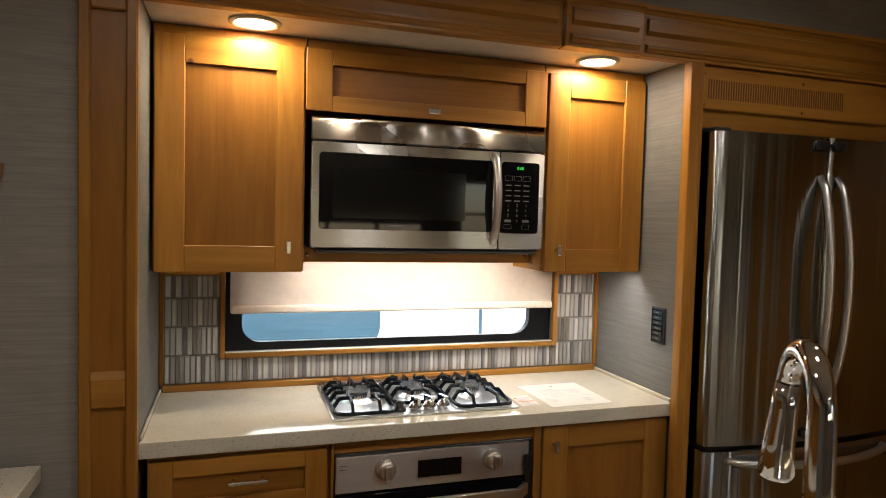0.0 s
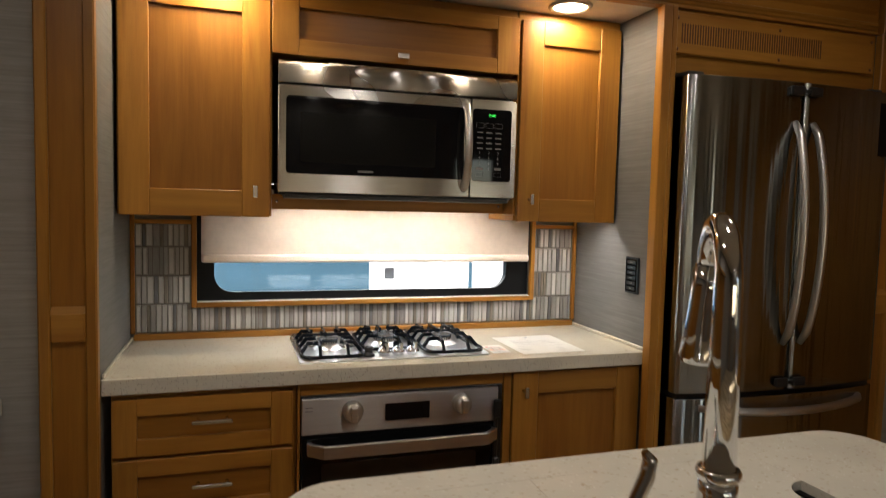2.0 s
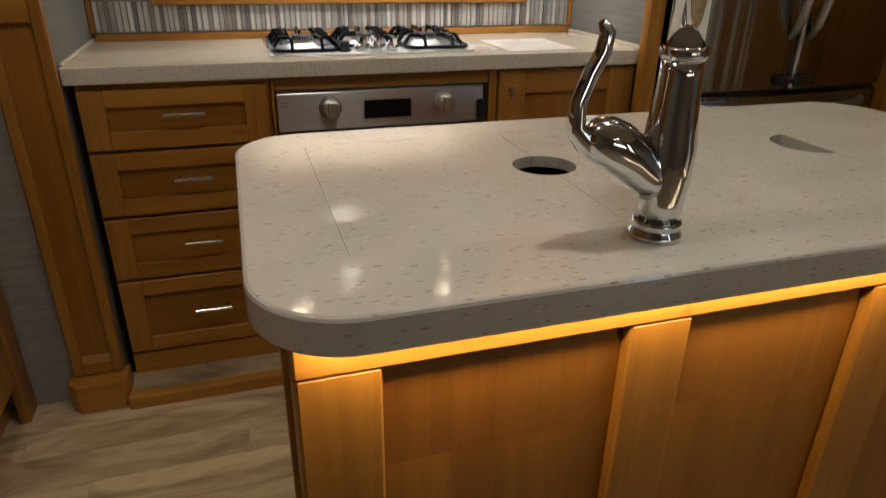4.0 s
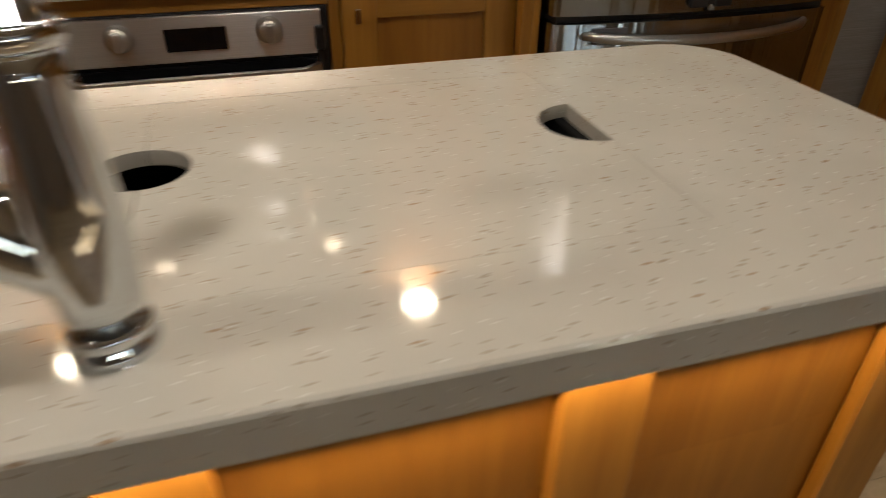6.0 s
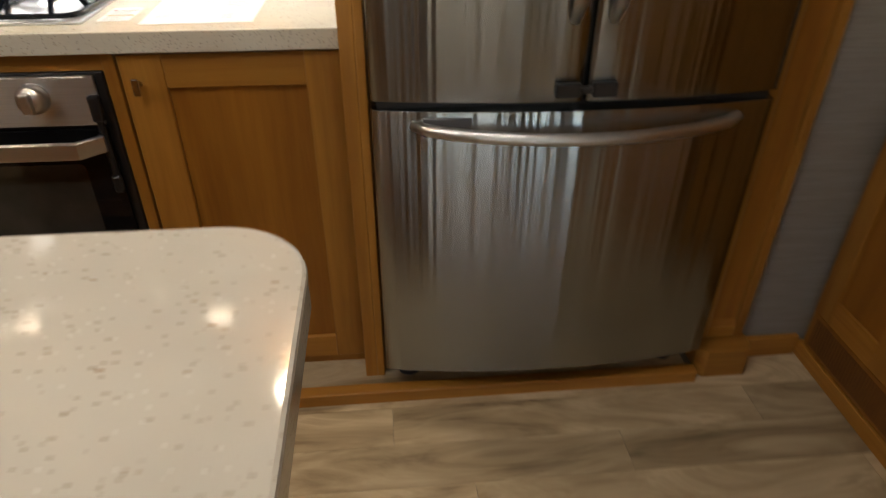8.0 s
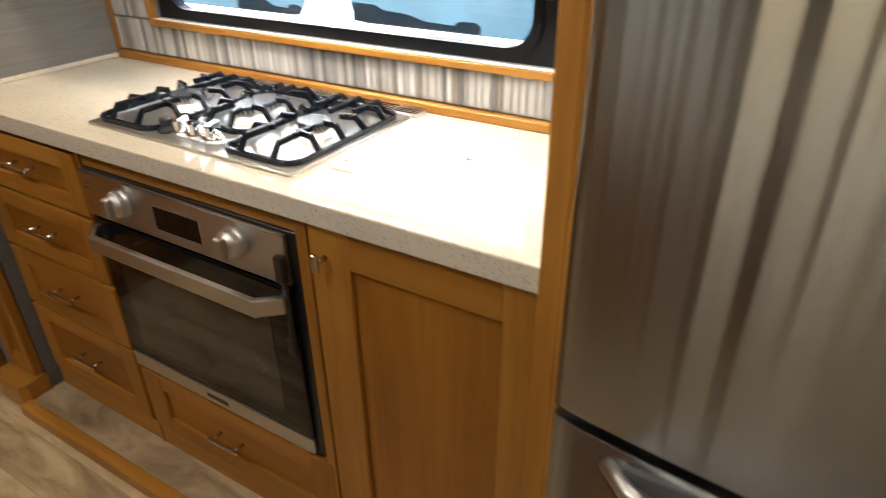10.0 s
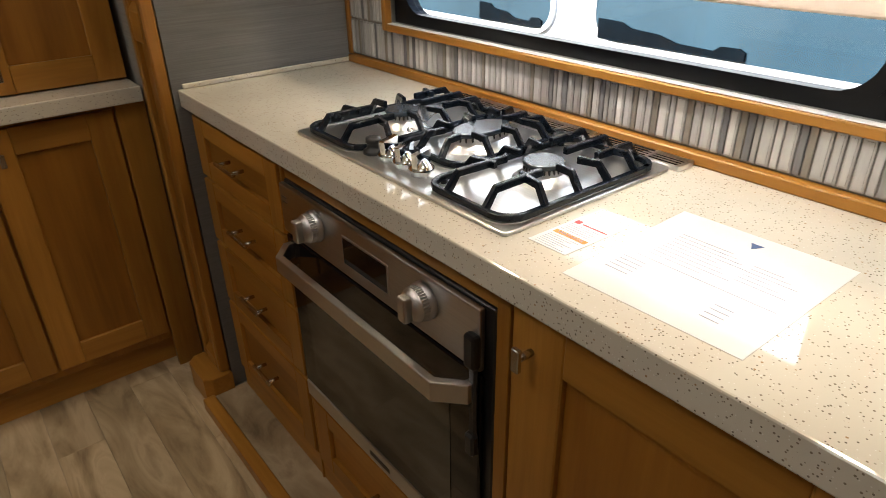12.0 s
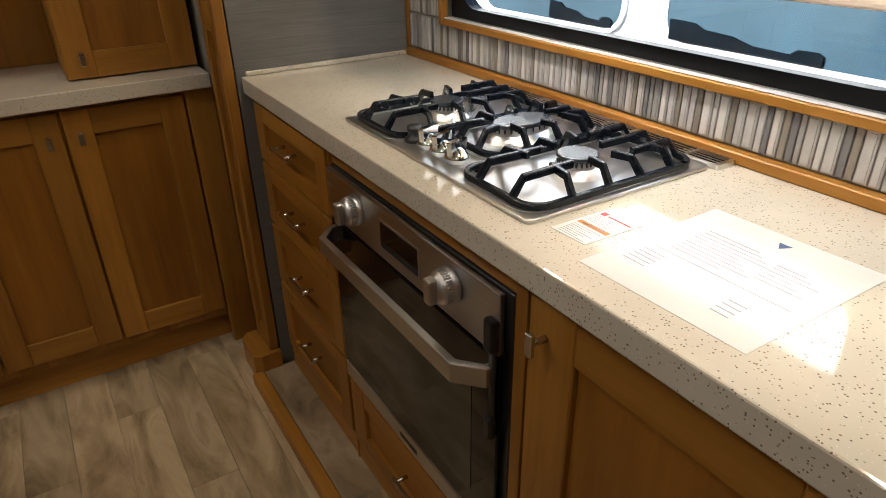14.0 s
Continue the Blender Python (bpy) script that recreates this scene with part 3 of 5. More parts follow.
# ---- base cabinets ----
c = thing("drawer_cabinet", (0.25, 0.2, 0.024), "alder base cabinet with four framed drawers", "cabinet")
part("body", B(0.018, 0.478, 0.034, 0.484, 0.030, 0.866, 0.001), WOOD_Z, c)
for z0, z1 in ((0.702, 0.852), (0.524, 0.692), (0.338, 0.514), (0.105, 0.328)):
    shaker(c, "-y", 0.014, 0.022, 0.468, z0, z1, 0.058, 0.044, name="drawer", pull=("bar", 0.262, (z0 + z1) / 2 + 0.012))
part("kick_board", B(0.022, 0.474, 0.020, 0.0335, 0.025, 0.098), WOOD_X, c)
c = thing("oven_cabinet", (0.79, 0.2, 0.024), "alder cabinet housing the built-in oven over a drawer", "cabinet")
part("side", B(0.4795, 0.487, 0.016, 0.484, 0.025, 0.866, 0.001), WOOD_Z, c)
part("side", B(1.088, 1.112, 0.016, 0.484, 0.025, 0.866, 0.001), WOOD_Z, c)
part("top_rail", B(0.4875, 1.0875, 0.022, 0.05, 0.831, 0.866, 0.001), WOOD_X, c)
part("shelf", B(0.4875, 1.0875, 0.040, 0.484, 0.285, 0.303), WOOD_X, c)
shaker(c, "-y", 0.014, 0.490, 1.104, 0.098, 0.290, 0.062, 0.048, name="drawer", pull=("bar", 0.79, 0.205))
part("kick_board", B(0.4875, 1.0875, 0.020, 0.0335, 0.025, 0.096), WOOD_X, c)
c = thing("base_cabinet", (1.34, 0.2, 0.024), "alder base cabinet with one tall framed door", "cabinet")
part("body", B(1.113, 1.567, 0.034, 0.484, 0.030, 0.866, 0.001), WOOD_Z, c)
shaker(c, "-y", 0.014, 1.118, 1.560, 0.055, 0.862, 0.084, 0.068, pull=("tab", 1.152, 0.806))
part("kick_board", B(1.118, 1.56, 0.022, 0.0335, 0.025, 0.053), WOOD_X, c)

# ---- worktop ----
c = thing("kitchen_worktop", (0.79, 0.25, 0.868), "cream speckled quartz worktop with polished edge", "worktop")
part("slab", B(0.001, 1.5725, 0.0, 0.4855, 0.868, 0.910, 0.003, segs=2), QUARTZ, c)
part("side_upstand", B(0.0015, 0.010, 0.012, 0.474, 0.9105, 0.922, 0.002), QUARTZ, c)
part("side_upstand", B(1.5635, 1.572, 0.012, 0.474, 0.9105, 0.922, 0.002), QUARTZ, c)

# ---- window, its trim and shade ----
c = tagged(new("window_1"), "black rubber framed window with a wooden surround", "window", "", "structure")
c.location = (0.79, 0.5, 1.03)
part("window_frame", ring(bmesh.new(), rounded(0.197, 1.378, 1.0305, 1.418, 0.003), rounded(0.247, 1.290, 1.055, 1.378, 0.06), 0.498, 0.528, "y"), RUBBER, c, "black rubber window frame")
part("gasket", ring(bmesh.new(), rounded(0.232, 1.306, 1.043, 1.390, 0.06), rounded(0.250, 1.287, 1.058, 1.375, 0.06), 0.490, 0.4975, "y"), RUBBER, c)
g = part("pane", prism(bmesh.new(), rounded(0.2465, 1.2905, 1.0545, 1.3785, 0.06), 0.512, 0.516, axis="y"), GLASS, c)
g.visible_shadow = False
part("surround_side", B(0.182, 0.198, 0.466, 0.4865, 1.012, 1.42, 0.002), WOOD_Z, c)
part("surround_side", B(1.378, 1.394, 0.466, 0.4865, 1.012, 1.42, 0.002), WOOD_Z, c)
part("window_sill", B(0.198, 1.378, 0.466, 0.4965, 1.012, 1.028, 0.002), WOOD_X, c)
# thin white plate that paints bright daylight along the sill's top
part("sill_ledge", B(0.1985, 1.3775, 0.4725, 0.4895, 1.0283, 1.0300, 0.0005), WHITE_VEHICLE, c, "ledge behind the sill, daylight put into its white")
# trim round the tiled splashback
c = thing("splashback_trim", (0.79, 0.47, 0.912), "thin alder strips framing the tiled splashback", "trim")
part("strip", B(0.012, 1.562, 0.464, 0.4865, 0.9105, 0.930, 0.002), WOOD_X, c)
part("strip", B(0.001, 0.0145, 0.472, 0.4865, 0.9305, 1.312, 0.002), WOOD_Z, c)
part("strip", B(1.558, 1.572, 0.472, 0.4865, 0.9305, 1.312, 0.002), WOOD_Z, c)
part("strip", B(0.0145, 0.182, 0.472, 0.4865, 1.282, 1.296, 0.002), WOOD_X, c)
part("strip", B(1.394, 1.558, 0.472, 0.4865, 1.282, 1.296, 0.002), WOOD_X, c)
solid("shade_pelmet", B(0.423, 1.187, 0.3185, 0.40, 1.3645, 1.384, 0.001), WOOD_X, "wood board behind the valance", "board", "structure")
# roller shade with soft folds near its hem
c = thing("roller_shade", (0.79, 0.44, 1.155), "half-lowered cream fabric shade in the window", "shade")
tmp = bmesh.new()
cols, rws = 60, 14
grid = []
for j in range(rws + 1):
    z = 1.182 + (1.40 - 1.182) * j / rws
    row = []
    for i in range(cols + 1):
        x = 0.213 + (1.352 - 0.213) * i / cols
        low = max(0.0, 1 - j / 5)
        y = 0.4405 + 0.003 * low * noise.noise((x * 14 + z * 25, z * 18, 1.7)) + 0.0015 * noise.noise((x * 5, z * 6, 4.0))
        row.append(tmp.verts.new((x, y, z)))
    grid.append(row)
for j in range(rws):
    for i in range(cols):
        tmp.faces.new((grid[j][i], grid[j][i + 1], grid[j + 1][i + 1], grid[j + 1][i])).smooth = True
bmesh.ops.solidify(tmp, geom=tmp.faces[:], thickness=0.0012)
part("fabric", tmp, FABRIC, c)
part("hem_bar", B(0.213, 1.352, 0.427, 0.447, 1.161, 1.187, 0.008, segs=3), FABRIC, c, "padded fabric hem")
part("roller", tube(bmesh.new(), [(0.206, 0.452, 1.405), (1.362, 0.452, 1.405)], 0.012, 14), DARK_GREY, c)

# under-cabinet light strips
for x0, x1, yy, z in ((0.44, 1.14, 0.328, 1.3640), (1.23, 1.53, 0.236, 1.3347)):
    c = thing("light_strip", ((x0 + x1) / 2, yy, z), "slim light strip under the wall cabinets", "light", "under-cabinet light strips")
    part("housing", B(x0, x1, yy - 0.008, yy + 0.008, z - 0.0025, z), CEILING_WHITE, c)
    part("diffuser", B(x0 + 0.004, x1 - 0.004, yy - 0.006, yy + 0.006, z - 0.0042, z - 0.0026), STRIP_WHITE, c)

# ---- touch panel on the nook's side ----
c = thing("switch_panel", (1.574, 0.095, 1.086), "dark glass touch panel with rows of keys on wallpaper", "switch")
part("plate", B(1.566, 1.5738, 0.058, 0.128, 1.086, 1.206, 0.002, segs=2), plain("smoked_plate", (0.045, 0.055, 0.065), 0.18), c)
face = part("glass_face", B(1.5645, 1.5658, 0.063, 0.123, 1.092, 1.200, 0.0005), BLACK_GLASS, c, "glossy black face")
for k in range(6):
    z = 1.103 + 0.0172 * k
    part("key", B(1.5636, 1.5644, 0.070, 0.116, z - 0.0058, z + 0.0058), plain("touch_key", (0.05, 0.055, 0.06), 0.12) if k == 0 else bpy.data.materials["touch_key"], face)
    part("key_mark", B(1.5631, 1.5635, 0.085, 0.101, z - 0.0010, z + 0.0010), BUTTON_INK, face)

# ---- microwave ----
def microwave():
    x0, x1, y, z0, z1 = 0.433, 1.177, 0.185, 1.383, 1.774
    c = thing("microwave", (0.80, 0.33, z0), "stainless over-the-range microwave with black glass door", "microwave")
    part("body", B(x0 + 0.004, x1 - 0.004, y + 0.022, 0.483, z0, z1 - 0.002, 0.003), DARK_GREY, c)
    arc = [(y + 0.024 - 0.024 * math.sin(radians(a)), z1 - 0.026 + 0.026 * math.cos(radians(a))) for a in range(0, 91, 10)]
    part("vent_panel", prism(bmesh.new(), arc + [(y + 0.0004, z1 - 0.068), (y + 0.003, z1 - 0.070), (y + 0.024, z1 - 0.070)], x0, x1, axis="x", smooth=True), STEEL_OVEN, c, "brushed steel vent panel")
    dz0, dz1, split = z0 + 0.006, z1 - 0.076, 1.0215
    d = part("door", prism(bmesh.new(), rounded(x0, split - 0.0015, dz0, dz1, 0.006, 3), y, y + 0.0215, 0.002, axis="y"), STEEL_OVEN, c, "brushed steel door")
    part("window", prism(bmesh.new(), rounded(x0 + 0.022, split - 0.022, dz0 + 0.055, dz1 - 0.030, 0.012), y - 0.0025, y + 0.004, 0.001, axis="y"), BLACK_GLASS, d, "black glass door window")
    part("screen", prism(bmesh.new(), rounded(x0 + 0.062, split - 0.115, dz0 + 0.088, dz1 - 0.075, 0.004), y - 0.0032, y - 0.0026, axis="y"), SCREEN, d, "perforated screen behind glass")
    part("badge", B(0.665, 0.712, y - 0.0032, y - 0.0026, dz0 + 0.064, dz0 + 0.070), BUTTON_INK, d, "small grey badge")
    hx = split - 0.020
    pts = [(hx, y + 0.001 - 0.042 * math.sin(math.pi * k / 14) ** 0.6, dz0 + 0.02 + (dz1 - dz0 - 0.03) * k / 14) for k in range(15)]
    part("handle", tube(bmesh.new(), pts, [0.008] + [0.0125] * 13 + [0.008], 12), STEEL_BAR, d, "curved steel handle")
    p = part("control_panel", prism(bmesh.new(), rounded(split + 0.0015, x1, dz0, dz1, 0.006, 3), y, y + 0.0215, 0.002, axis="y"), STEEL_OVEN, c, "brushed steel control panel")
    kx0, kx1 = split + 0.006, x1 - 0.018
    part("keypad", prism(bmesh.new(), rounded(kx0, kx1, dz0 + 0.052, dz1 - 0.030, 0.010), y - 0.0022, y + 0.003, 0.001, axis="y"), BLACK_GLASS, p, "black glass keypad")
    writing("0:00", 0.014, Matrix.Translation((1.092, y - 0.0028, dz1 - 0.050)) @ pose(0, 0, 0, 90), CLOCK_GLOW, p, "clock_digits")
    cols = (1.052, 1.083, 1.114)
    for r in range(3):
        for cx in cols:
            if r == 0:
                z = dz1 - 0.082
                part("key", ring(bmesh.new(), rounded(cx - 0.013, cx + 0.013, z - 0.008, z + 0.008, 0.003, 2), rounded(cx - 0.0122, cx + 0.0122, z - 0.0072, z + 0.0072, 0.0025, 2), y - 0.0029, y - 0.0023, "y"), BUTTON_INK, p)
    for r in range(4):
        for cx in cols:
            z = dz1 - 0.104 - 0.0165 * r
            part("key_label", B(cx - 0.010, cx + 0.010, y - 0.0029, y - 0.0023, z - 0.0018, z + 0.0018), BUTTON_INK, p)
    digits = ("1", "2", "3", "4", "5", "6", "7", "8", "9", "", "0", "")
    for k, s in enumerate(digits):
        cx, z = cols[k % 3], dz1 - 0.168 - 0.0165 * (k // 3)
        if s:
            writing(s, 0.012, Matrix.Translation((cx, y - 0.0026, z)) @ pose(0, 0, 0, 90), BUTTON_INK, p, "key_digit")
        else:
            part("key_label", B(cx - 0.011, cx + 0.011, y - 0.0029, y - 0.0023, z - 0.004, z + 0.004), BUTTON_INK, p)
    for cx in (cols[0], cols[2]):
        z = dz1 - 0.236
        part("key", ring(bmesh.new(), rounded(cx - 0.013, cx + 0.013, z - 0.007, z + 0.007, 0.003, 2), rounded(cx - 0.0122, cx + 0.0122, z - 0.0062, z + 0.0062, 0.0025, 2), y - 0.0029, y - 0.0023, "y"), BUTTON_INK, p)
    part("underside_lip", prism(bmesh.new(), [(y + 0.004, z0 - 0.001), (y + 0.010, z0 - 0.010), (y + 0.075, z0 - 0.012), (y + 0.110, z0 - 0.001)], x0 + 0.02, x1 - 0.02, axis="x"), DARK_GREY, c)


microwave()


# ---- gas cooktop ----
def flat_bar(bm, pts, wide=0.0082, deep=0.011):
    """A cast bar with an upright oblong section along a bent line."""
    pts = [Vector(q) for q in pts]
    rings = []
    for k, q in enumerate(pts):
        way = (pts[min(k + 1, len(pts) - 1)] - pts[max(k - 1, 0)]).normalized()
        side = Vector((-way.y, way.x, 0))
        side = side.normalized() if side.length > 1e-4 else Vector((1, 0, 0))
        up = side.cross(way).normalized()
        if up.z < 0:
            up = -up
        rings.append([bm.verts.new(q + side * a * wide / 2 + up * b2 * deep / 2) for a, b2 in ((-1, -1), (1, -1), (1, 0.7), (0.72, 1), (-0.72, 1), (-1, 0.7))])
    for a, b2 in zip(rings, rings[1:]):
        for k in range(6):
            bm.faces.new((a[k], a[(k + 1) % 6], b2[(k + 1) % 6], b2[k]))
    bm.faces.new(rings[0][::-1])
    bm.faces.new(rings[-1])


def grate(parent, cx, cy, w, d, fingers):
    """A cast iron grate: a rounded ring on the plate, bent fingers towards the burner, and feet."""
    bm = bmesh.new()
    z, zr = 0.9485, 0.9235
    out = rounded(cx - w / 2, cx + w / 2, cy - d / 2, cy + d / 2, 0.034, 5)
    flat_bar(bm, [(a, b2, zr) for a, b2 in out + out[:2]], 0.0088, 0.0090)
    for a, b2, ia, ib in fingers:
        p, q = Vector((cx + a, cy + b2, 0)), Vector((cx + ia, cy + ib, 0))
        run = (q - p).length
        m1, m0 = p.lerp(q, min(0.4, 0.020 / run)), p.lerp(q, min(0.2, 0.004 / run))
        flat_bar(bm, [(p.x, p.y, zr), (m0.x, m0.y, zr + 0.004), (m1.x, m1.y, z), (q.x, q.y, z)])
    for sx in (-1, 1):
        for sy in (-1, 1):
            lathe(bm, [(0.0055, 0.0), (0.006, 0.006)], (cx + sx * w * 0.47, cy + sy * d * 0.40, 0.9161), segs=8)
    bmesh.ops.recalc_face_normals(bm, faces=bm.faces[:])
    part("grate", bm, IRON, parent, "black cast iron grate")


def oval(bx, by, rx, ry, n=36):
    return [(bx + rx * math.cos(2 * math.pi * k / n), by + ry * math.sin(2 * math.pi * k / n)) for k in range(n)]


def cooktop():
    c = thing("gas_cooktop", (0.772, 0.25, 0.910), "three-burner stainless gas cooktop with black iron grates", "cooktop")
    x0, x1, y0, y1 = 0.488, 1.057, 0.056, 0.4185
    part("plate", prism(bmesh.new(), rounded(x0, x1, y0, y1, 0.010, 3), 0.9103, 0.9160, 0.002), STEEL_COOK, c, "brushed steel top plate")
    burners = ((0.588, 0.232, 0.031, 0.031), (0.772, 0.270, 0.034, 0.058), (0.956, 0.232, 0.031, 0.031))
    # pressed wells
    for (wx, wy, _, _), ww, wd in zip(burners, (0.182, 0.172, 0.182), (0.335, 0.255, 0.335)):
        part("well", ring(bmesh.new(), rounded(wx - ww / 2, wx + ww / 2, wy - wd / 2, wy + wd / 2, 0.04), rounded(wx - ww / 2 + 0.006, wx + ww / 2 - 0.006, wy - wd / 2 + 0.006, wy + wd / 2 - 0.006, 0.036), 0.9161, 0.9174), STEEL_COOK, c)
    for bx, by, rx, ry in burners:
        bm = bmesh.new()
        for f0, z0, f1, z1 in ((1.55, 0.0, 1.38, 0.004), (1.38, 0.004, 1.02, 0.011), (1.02, 0.011, 0.90, 0.023)):
            a = [bm.verts.new((p, q, 0.9162 + z0)) for p, q in oval(bx, by, rx * f0, ry + rx * (f0 - 1))]
            b2 = [bm.verts.new((p, q, 0.9162 + z1)) for p, q in oval(bx, by, rx * f1, ry + rx * (f1 - 1))]
            for k in range(36):
                bm.faces.new((a[k], a[(k + 1) % 36], b2[(k + 1) % 36], b2[k])).smooth = True
        b = part("burner_base", bm, STEEL_COOK, c, "polished steel burner ring")
        for k in range(24):
            a = 2 * math.pi * k / 24
            px, py = bx + rx * 0.95 * math.cos(a), by + (ry - rx * 0.05) * math.sin(a)
            part("flame_slot", B(px - 0.0013, px + 0.0013, py - 0.0013, py + 0.0013, 0.931, 0.9385), BLACK, b)
        part("burner_cap", prism(bmesh.new(), oval(bx, by, rx * 1.04, ry + rx * 0.04), 0.9382, 0.9462, 0.0022, smooth=True), CAP_SKY_ENAMEL, b, "enamelled burner cap, reflected sky put into its blue-grey")
    side = [(-0.088, 0.110, -0.034, 0.096), (-0.088, 0.045, -0.038, 0.030), (-0.088, -0.020, -0.038, -0.014), (-0.088, -0.090, -0.026, -0.078),
            (0.088, 0.110, 0.034, 0.096), (0.088, 0.045, 0.038, 0.030), (0.088, -0.020, 0.038, -0.014), (0.088, -0.090, 0.026, -0.078),
            (-0.040, -0.160, -0.036, -0.048), (0.040, -0.160, 0.036, -0.048), (-0.048, 0.160, -0.046, 0.062), (0.0, 0.160, 0.0, 0.044), (0.048, 0.160, 0.046, 0.062)]
    grate(c, 0.588, 0.235, 0.178, 0.325, side)
    grate(c, 0.956, 0.235, 0.178, 0.325, side)
    mid = [(-0.080, 0.080, -0.030, 0.066), (-0.080, 0.020, -0.036, 0.012), (-0.080, -0.050, -0.028, -0.046), (0.080, 0.080, 0.030, 0.066), (0.080, 0.020, 0.036, 0.012), (0.080, -0.050, 0.028, -0.046),
           (-0.045, 0.122, -0.030, 0.078), (0.0, 0.122, 0.0, 0.050), (0.045, 0.122, 0.030, 0.078), (-0.030, -0.118, -0.020, -0.070), (0.030, -0.118, 0.020, -0.070)]
    grate(c, 0.772, 0.273, 0.164, 0.248, mid)
    # an igniter button and three knobs along the front edge
    ky = 0.100
    part("igniter", lathe(bmesh.new(), [(0.019, 0.0), (0.018, 0.006), (0.012, 0.009), (0.012, 0.018), (0.014, 0.019), (0.013, 0.027), (0.004, 0.029)], (0.690, ky, 0.9162), segs=24), BLACK, c, "black plastic igniter button")
    for kx in (0.737, 0.779, 0.823):
        k = part("knob", lathe(bmesh.new(), [(0.017, 0.0), (0.016, 0.004), (0.0215, 0.009), (0.020, 0.013), (0.007, 0.026)], (kx, ky, 0.9162), segs=24), CHROME, c, "chrome burner knob")
        fin = prism(bmesh.new(), [(-0.018, 0.0), (0.018, 0.0), (0.0205, 0.027), (-0.0205, 0.027)], -0.0050, 0.0050, axis="x")
        fin.transform(Matrix.Translation((kx, ky, 0.9272)) @ pose(0, 0, 0, 0, 0, 20))
        part("grip", fin, CHROME, k)
    # steel vent strips behind the plate
    for k in range(3):
        a = x0 + 0.002 + k * 0.1935
        v = part("vent_strip", ring(bmesh.new(), rounded(a, a + 0.1920, 0.4195, 0.4630, 0.003, 2), rounded(a + 0.007, a + 0.1850, 0.4235, 0.4590, 0.003, 2), 0.9103, 0.9190), STEEL_COOK, c, "steel vent strip")
        # shallow floor painted near-black for the shade between the slats
        part("vent_hollow", B(a + 0.0072, a + 0.1848, 0.4237, 0.4588, 0.9105, 0.9158), HOLLOW_SHADE, v)
        for j in range(3):
            part("slat", B(a + 0.0072, a + 0.1848, 0.4310 + j * 0.0090, 0.4340 + j * 0.0090, 0.9178, 0.9188), STEEL_COOK, v)
        for j in range(2):
            q = a + 0.060 + j * 0.063
            part("cross_bar", B(q, q + 0.004, 0.4237, 0.4588, 0.9160, 0.9186), STEEL_COOK, v)


cooktop()


